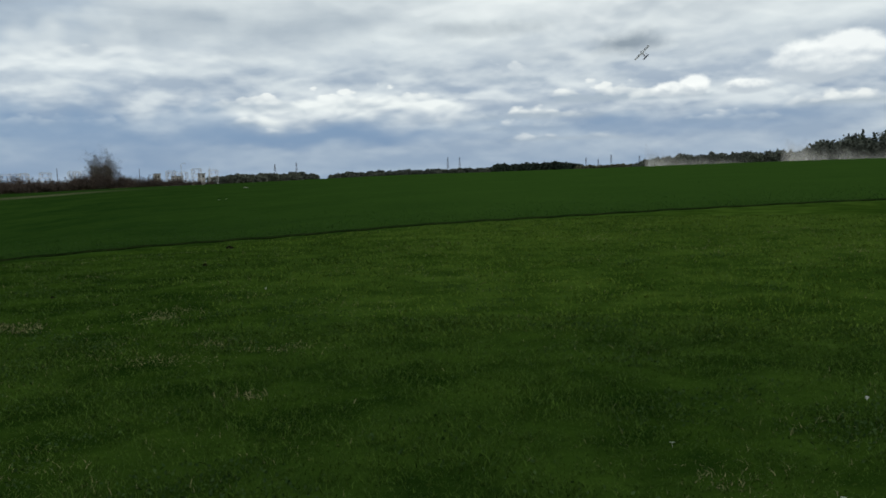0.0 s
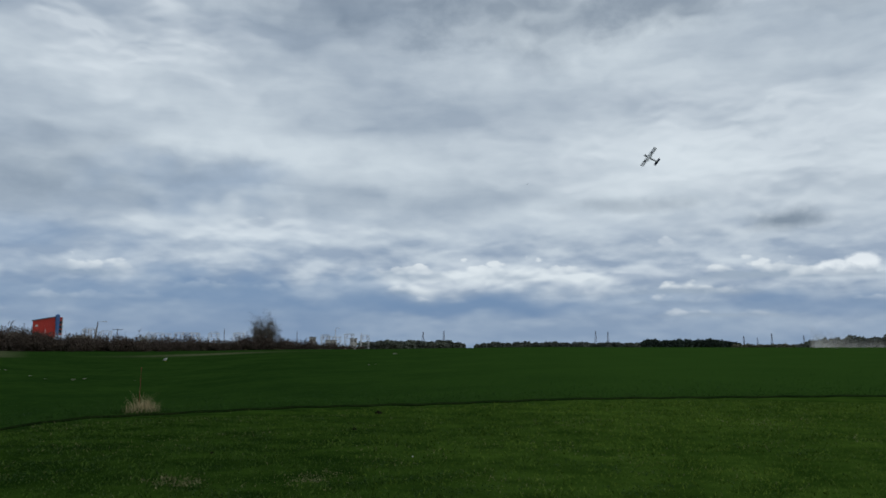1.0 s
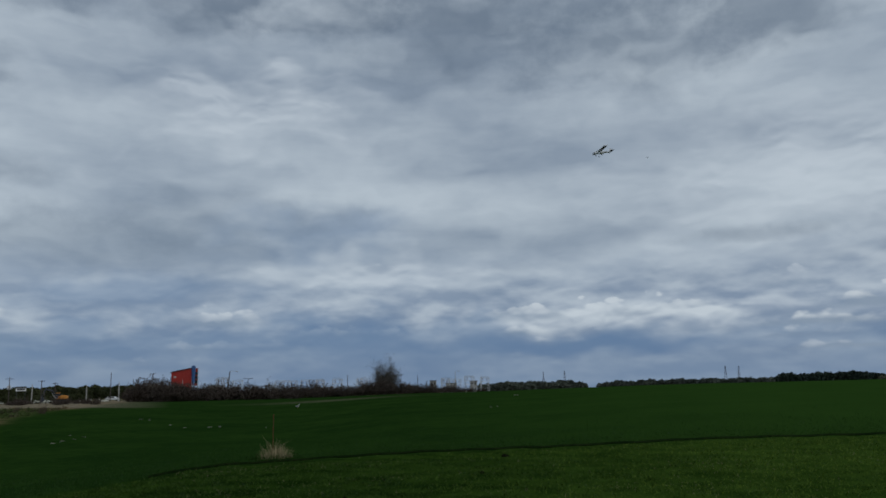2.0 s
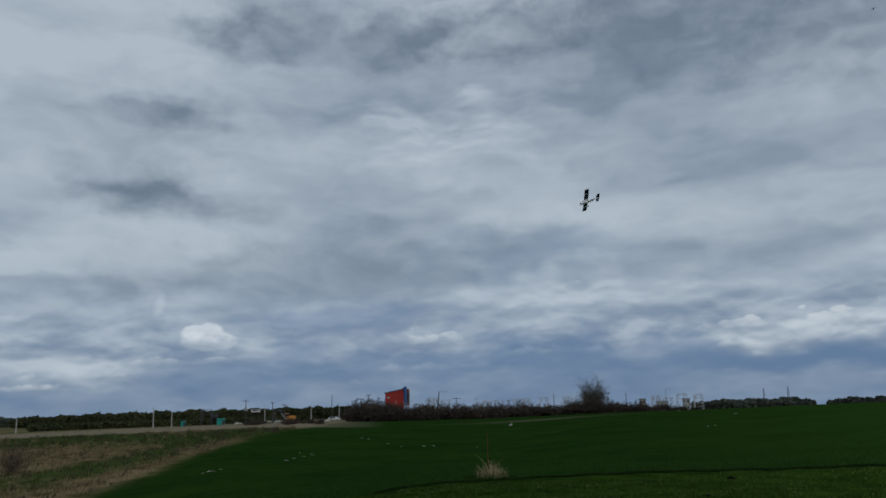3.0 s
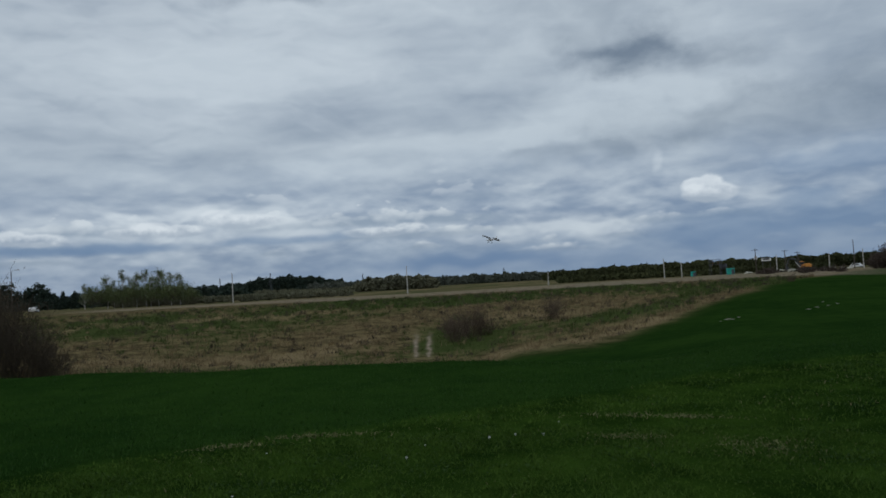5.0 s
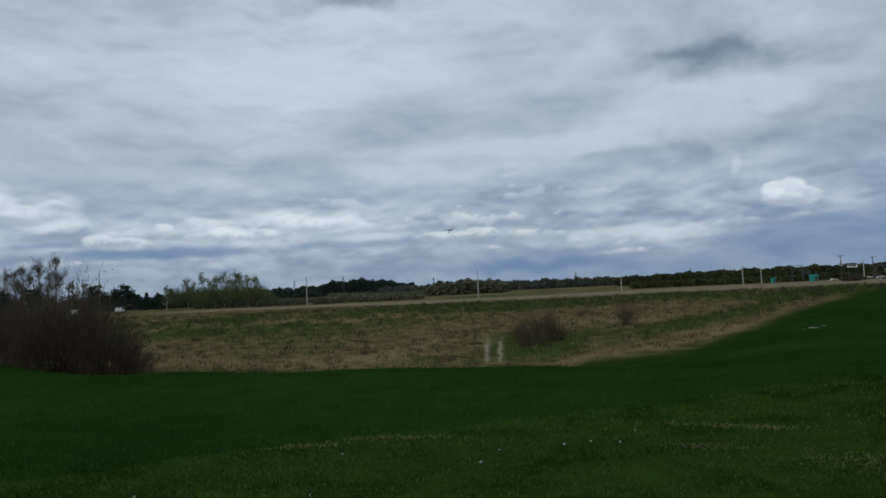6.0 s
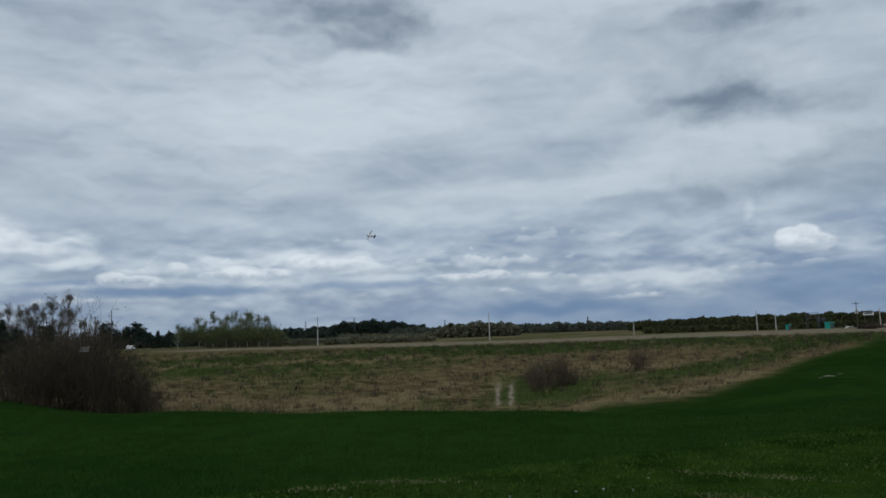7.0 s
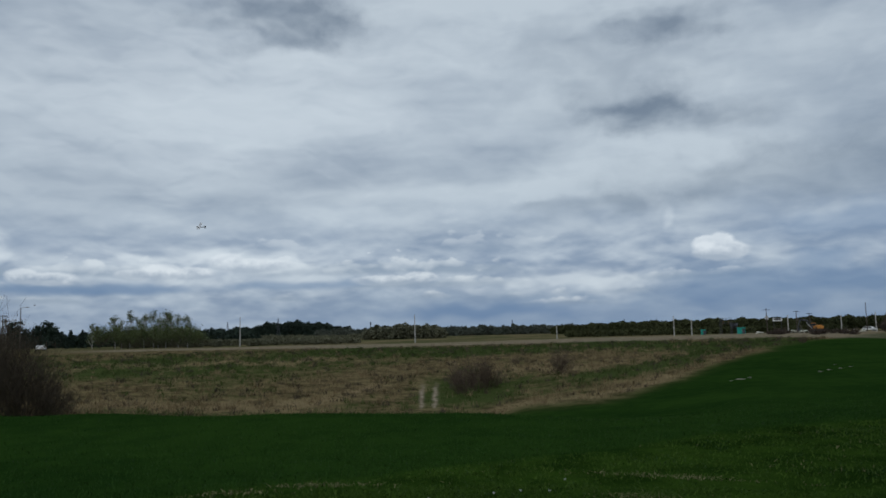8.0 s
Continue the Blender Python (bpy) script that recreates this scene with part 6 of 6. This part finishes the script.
# ---- dust blown off the field ----
def dust_material():
    m = bpy.data.materials.new("drifting_dust")
    m.use_nodes = True
    n = Nodes(m.node_tree)
    n.tree.nodes.clear()
    node = n.add("ShaderNodeAttribute")
    node.attribute_name = "thick"
    v = n.add("ShaderNodeTexCoord").outputs["Object"]
    swirl = n.noise(v, 0.16, 6.0, 0.6, 0.6)
    diffuse, glow, half, clear, mix = (n.add("ShaderNodeBsdf" + k) if k != "Mix" else n.add("ShaderNodeMixShader") for k in ("Diffuse", "Translucent", "Mix", "Transparent", "Mix"))
    for shader in (diffuse, glow):
        n.feed(shader.inputs[0], n.mix(swirl, (0.72, 0.69, 0.64), (0.84, 0.81, 0.77)))
    n.tree.links.new(diffuse.outputs[0], half.inputs[1])
    n.tree.links.new(glow.outputs[0], half.inputs[2])
    n.feed(mix.inputs[0], n.math("MULTIPLY", node.outputs["Fac"], n.steps(swirl, 0.30, 0.70)))
    n.tree.links.new(clear.outputs[0], mix.inputs[1])
    n.tree.links.new(half.outputs[0], mix.inputs[2])
    n.tree.links.new(mix.outputs[0], n.add("ShaderNodeOutputMaterial").inputs[0])
    return m


DUST = dust_material()


def dust(az0, az1, r, top, seed):
    """A low plume of thin drifting veils, dense and high at its head."""
    rng = np.random.default_rng(seed)
    verts, faces, thick = [], [], []
    for veil in range(4):
        k = len(verts)
        phase = rng.uniform(0, 6)
        for i in range(81):
            f = i / 80
            az = az0 + (az1 - az0) * f
            x, y = at(az, r + 9 * veil + 5 * math.sin(f * 9 + phase))
            z0 = float(land(x, y))
            rise = (top * math.exp(-2.6 * f) + 1.6) * (1 + 0.25 * math.sin(f * 23 + phase) + 0.12 * math.sin(f * 61 + phase))
            for j in range(7):
                h = j / 6
                verts.append((x, y, z0 + h * rise))
                ends = min(1.0, f / 0.06, (1 - f) / 0.2)
                thick.append(0.75 * (1 - h) ** 1.4 * max(ends, 0) * (0.35 + 0.65 * math.exp(-2.2 * f)))
        faces += [(k + i * 7 + j, k + (i + 1) * 7 + j, k + (i + 1) * 7 + j + 1, k + i * 7 + j + 1) for i in range(80) for j in range(6)]
    me = raw_mesh("dust_plume", verts, faces)
    me.attributes.new("thick", "FLOAT", "POINT").data.foreach_set("value", np.array(thick, np.float32))
    me.polygons.foreach_set("use_smooth", np.ones(len(me.polygons), bool))
    one_mesh("dust_plume", me, DUST, "pale dust drifting low over the dry soil", "dust", kind="stuff")


dust(-14.2, -21.5, 205, 4.6, 111)
dust(-23.0, -34.0, 205, 5.2, 112)


# ---- the model aircraft ----
def aircraft():
    root = thing("model_aircraft", "white high-wing model aircraft with dark blue panels, flying", "model aircraft")
    hull = Shape()
    ring = [(0.46, 0.035, 0.04, 0.0), (0.40, 0.055, 0.06, 0.0), (0.20, 0.06, 0.085, 0.01), (-0.02, 0.06, 0.085, 0.01), (-0.30, 0.04, 0.05, 0.01), (-0.70, 0.016, 0.025, 0.02)]
    for y, w, h, c in ring:
        for sx, sz in ((-1, -0.7), (-1, 0.7), (-0.7, 1), (0.7, 1), (1, 0.7), (1, -0.7), (0.7, -1), (-0.7, -1)):
            hull.v.append((sx * w, y, c + sz * h))
    for i in range(len(ring) - 1):
        for s in range(8):
            t = (s + 1) % 8
            hull.f.append((i * 8 + s, i * 8 + t, (i + 1) * 8 + t, (i + 1) * 8 + s))
    hull.f += [tuple(range(8)), tuple(reversed(range(40, 48)))]
    body = part("fuselage", hull, WHITE_FILM, root)
    part("windscreen", Shape().box((0, 0.25, 0.085), (0.10, 0.12, 0.05), pose(0, 0, 0, -25, 0, 0), 0.01), GLASS, body)
    part("side_stripe", Shape().box((0, -0.12, 0.0), (0.106, 0.62, 0.03), chamfer=0.004), NAVY_FILM, body)
    part("top_deck", Shape().box((0, -0.28, 0.062), (0.05, 0.62, 0.02), pose(0, 0, 0, 4, 0, 0), 0.004), NAVY_FILM, body)
    part("hatch", Shape().box((0, 0.36, 0.062), (0.08, 0.14, 0.02), pose(0, 0, 0, -12, 0, 0), 0.004), NAVY_FILM, body)
    foil = [(0.16, 0.0), (0.13, 0.022), (0.05, 0.032), (-0.05, 0.022), (-0.12, 0.0), (0.0, -0.006), (0.10, -0.010)]
    for s in (-1, 1):
        tilt = pose(0, 0, 0.112, 0, -3 * s, 0)
        w = Shape()
        for x in (0.0, 0.765):
            w.v += [tuple(tilt @ Vector((s * x, y + 0.02, z))) for y, z in foil]
        w.f = [tuple(range(7)), tuple(range(13, 6, -1))] + [(i, (i + 1) % 7, 7 + (i + 1) % 7, 7 + i) for i in range(7)]
        wing = part("wing", w, WING_FILM, root, "white wing with dark blue squares")
        for a, b, y0, y1, z0, z1 in ((0.13, 0.41, -0.09, 0.145, -0.018, -0.003), (0.48, 0.755, -0.09, 0.145, -0.018, -0.003), (0.30, 0.42, -0.03, 0.08, 0.018, 0.036)):
            d = Shape()
            for x in (a, b):
                d.v += [tuple(tilt @ Vector((s * x, y + 0.02, z))) for y, z in ((y0, z0), (y1, z0), (y1, z1), (y0, z1))]
            d.f = [(0, 1, 2, 3), (7, 6, 5, 4)] + [(i, (i + 1) % 4, 4 + (i + 1) % 4, 4 + i) for i in range(4)]
            part("wing_panel", d, NAVY_FILM, wing)
        part("tailplane", Shape().slab([(0, -0.56), (s * 0.27, -0.60), (s * 0.27, -0.75), (0, -0.77)], 0.035, 0.047), NAVY_FILM if s else WHITE_FILM, root)
        gear = part("undercarriage", Shape().tube([(0, 0.08, -0.06), (s * 0.10, 0.08, -0.13), (s * 0.16, 0.08, -0.19)], [0.006] * 3, 6), STEEL, root)
        part("wheel", Shape().tube([(s * 0.150, 0.08, -0.19), (s * 0.178, 0.08, -0.19)], [0.038, 0.038], 12), RUBBER, gear)
    part("fin", Shape().slab([(-0.52, 0.04), (-0.62, 0.22), (-0.74, 0.22), (-0.78, 0.03)], -0.006, 0.006, axis=0), WHITE_FILM, root)
    leg = part("nose_leg", Shape().bar((0, 0.36, -0.03), (0, 0.38, -0.19), 0.006, 6), STEEL, root)
    part("nose_wheel", Shape().tube([(-0.013, 0.38, -0.19), (0.013, 0.38, -0.19)], [0.036, 0.036], 12), RUBBER, leg)
    part("spinner", Shape().tube([(0, 0.46, 0), (0, 0.49, 0), (0, 0.52, 0)], [0.03, 0.024, 0.004], 10), DARK_STEEL, root)
    part("propeller", Shape().slab([(-0.14, -0.012), (0.0, -0.006), (0.14, -0.014), (0.14, 0.008), (0.0, 0.006), (-0.14, 0.012)], 0.487, 0.493, axis=1), DARK_STEEL, root)
    return root


def small_bird():
    """A small dark bird on spread wings."""
    root = thing("small_bird", "small dark bird gliding on spread wings, flying", "bird")
    part("body", Shape().ball((0, 0, 0), (0.045, 0.13, 0.045), None, 8, 10), SLATE_FEATHER, root, smooth=True)
    head = part("head", Shape().ball((0, 0.13, 0.015), (0.033, 0.04, 0.033), None, 6, 8), SLATE_FEATHER, root, smooth=True)
    part("beak", Shape().tube([(0, 0.16, 0.015), (0, 0.20, 0.01)], [0.011, 0.002], 5), BEAK, head)
    for s in (-1, 1):
        part("wing", Shape().slab([(0, 0.07), (s * 0.13, 0.10), (s * 0.33, -0.02), (s * 0.22, -0.05), (0, -0.06)], 0.012, 0.026), SLATE_FEATHER, root)
    part("tail", Shape().slab([(-0.02, -0.10), (0.02, -0.10), (0.05, -0.23), (-0.05, -0.23)], -0.006, 0.006), SLATE_FEATHER, root)
    for piece in root.children_recursive:
        piece.data.transform(Matrix.Scale(0.34, 4))
    return root


PLANE = aircraft()
SMALL_BIRD = small_bird()
BIRD = gull()


def motions():
    # seconds; direction to the left and up, distance; the nose's way and the right wing's way, each to the right, up and towards the eye
    flight = [
        (0.0, -14.23, 7.23, 66, (-0.36, 0.40, -0.84), (0.72, 0.50, 0.25)),
        (0.5, -8.98, 10.56, 55, (-0.54, 0.52, -0.66), (0.80, 0.60, -0.10)),
        (1.0, -4.41, 12.74, 55, (-0.71, 0.44, -0.54), (0.62, 0.76, -0.18)),
        (1.2, -2.31, 13.63, 55, (-0.80, 0.30, -0.50), (0.44, 0.86, -0.25)),
        (1.75, 4.0, 15.35, 51, (-0.90, 0.18, 0.28), (-0.25, 0.12, -0.87)),
        (2.3, 10.74, 16.05, 44, (-0.75, -0.05, 0.66), (-0.45, -0.56, -0.55)),
        (2.5, 13.61, 15.59, 42, (-0.68, -0.12, 0.72), (-0.46, -0.53, -0.52)),
        (3.0, 22.66, 14.19, 44, (-0.84, -0.22, 0.45), (-0.13, -0.74, -0.62)),
        (3.5, 33.94, 10.62, 46, (-0.89, -0.40, 0.20), (0.19, -0.54, -0.80)),
        (4.0, 46.36, 6.74, 47, (-0.88, -0.33, -0.20), (0.35, -0.40, -0.85)),
        (4.5, 57.04, 4.05, 51, (-0.85, -0.18, -0.48), (0.50, -0.35, -0.80)),
        (5.0, 65.69, 2.68, 60, (-0.55, -0.05, -0.83), (0.78, -0.30, -0.50)),
        (6.5, 76.84, 5.65, 90, (-0.50, 0.15, -0.85), (0.72, 0.60, -0.32)),
        (7.0, 80.41, 7.00, 98, (-0.85, 0.15, -0.45), (0.40, 0.80, -0.45)),
        (7.5, 83.80, 7.62, 102, (-0.90, 0.10, -0.38), (0.15, 0.80, -0.55)),
        (8.0, 87.06, 7.60, 104, (-0.92, 0.05, -0.35), (0.10, 0.55, -0.82)),
    ]
    ts = [row[0] for row in TURNS]
    rows = []
    for t, az, el, r, nose, wing in flight:
        yaw = radians(float(np.interp(t, ts, [row[1] for row in TURNS])))
        eye = Vector((-REACH * math.sin(yaw), REACH * math.cos(yaw), EYE_HEIGHT))
        a, e = radians(az), radians(el)
        way = Vector((-math.sin(a) * math.cos(e), math.cos(a) * math.cos(e), math.sin(e)))
        right = Vector((math.cos(a), math.sin(a), 0))
        up = right.cross(way)
        f = (nose[0] * right + nose[1] * up - nose[2] * way).normalized()
        w = wing[0] * right + wing[1] * up - wing[2] * way
        w = (w - w.dot(f) * f).normalized()
        m = Matrix((w, f, w.cross(f))).transposed().to_4x4()
        rows.append((t, Matrix.Translation(eye + way * r) @ m))
    walk(PLANE, rows)
    steps = []
    for t, az in ((0.0, 29.85), (1.0, 29.75), (2.5, 29.28), (3.5, 29.05), (5.0, 28.7), (8.0, 28.1)):
        steps.append((t, Matrix.Translation(spot(az, 96)) @ pose(0, 0, 0, 0, 0, az - 75)))  # it walks slowly off
    walk(BIRD, steps)
    # the small bird flies level, high over the lawn
    walk(SMALL_BIRD, [(t, pose(-3.13 + 2.06 * (t - 2.3), 48.8 - 20.9 * (t - 2.3), EYE_HEIGHT + 15.0, 0, 6, 185.6)) for t in (0.0, 4.0, 8.0)])


motions()
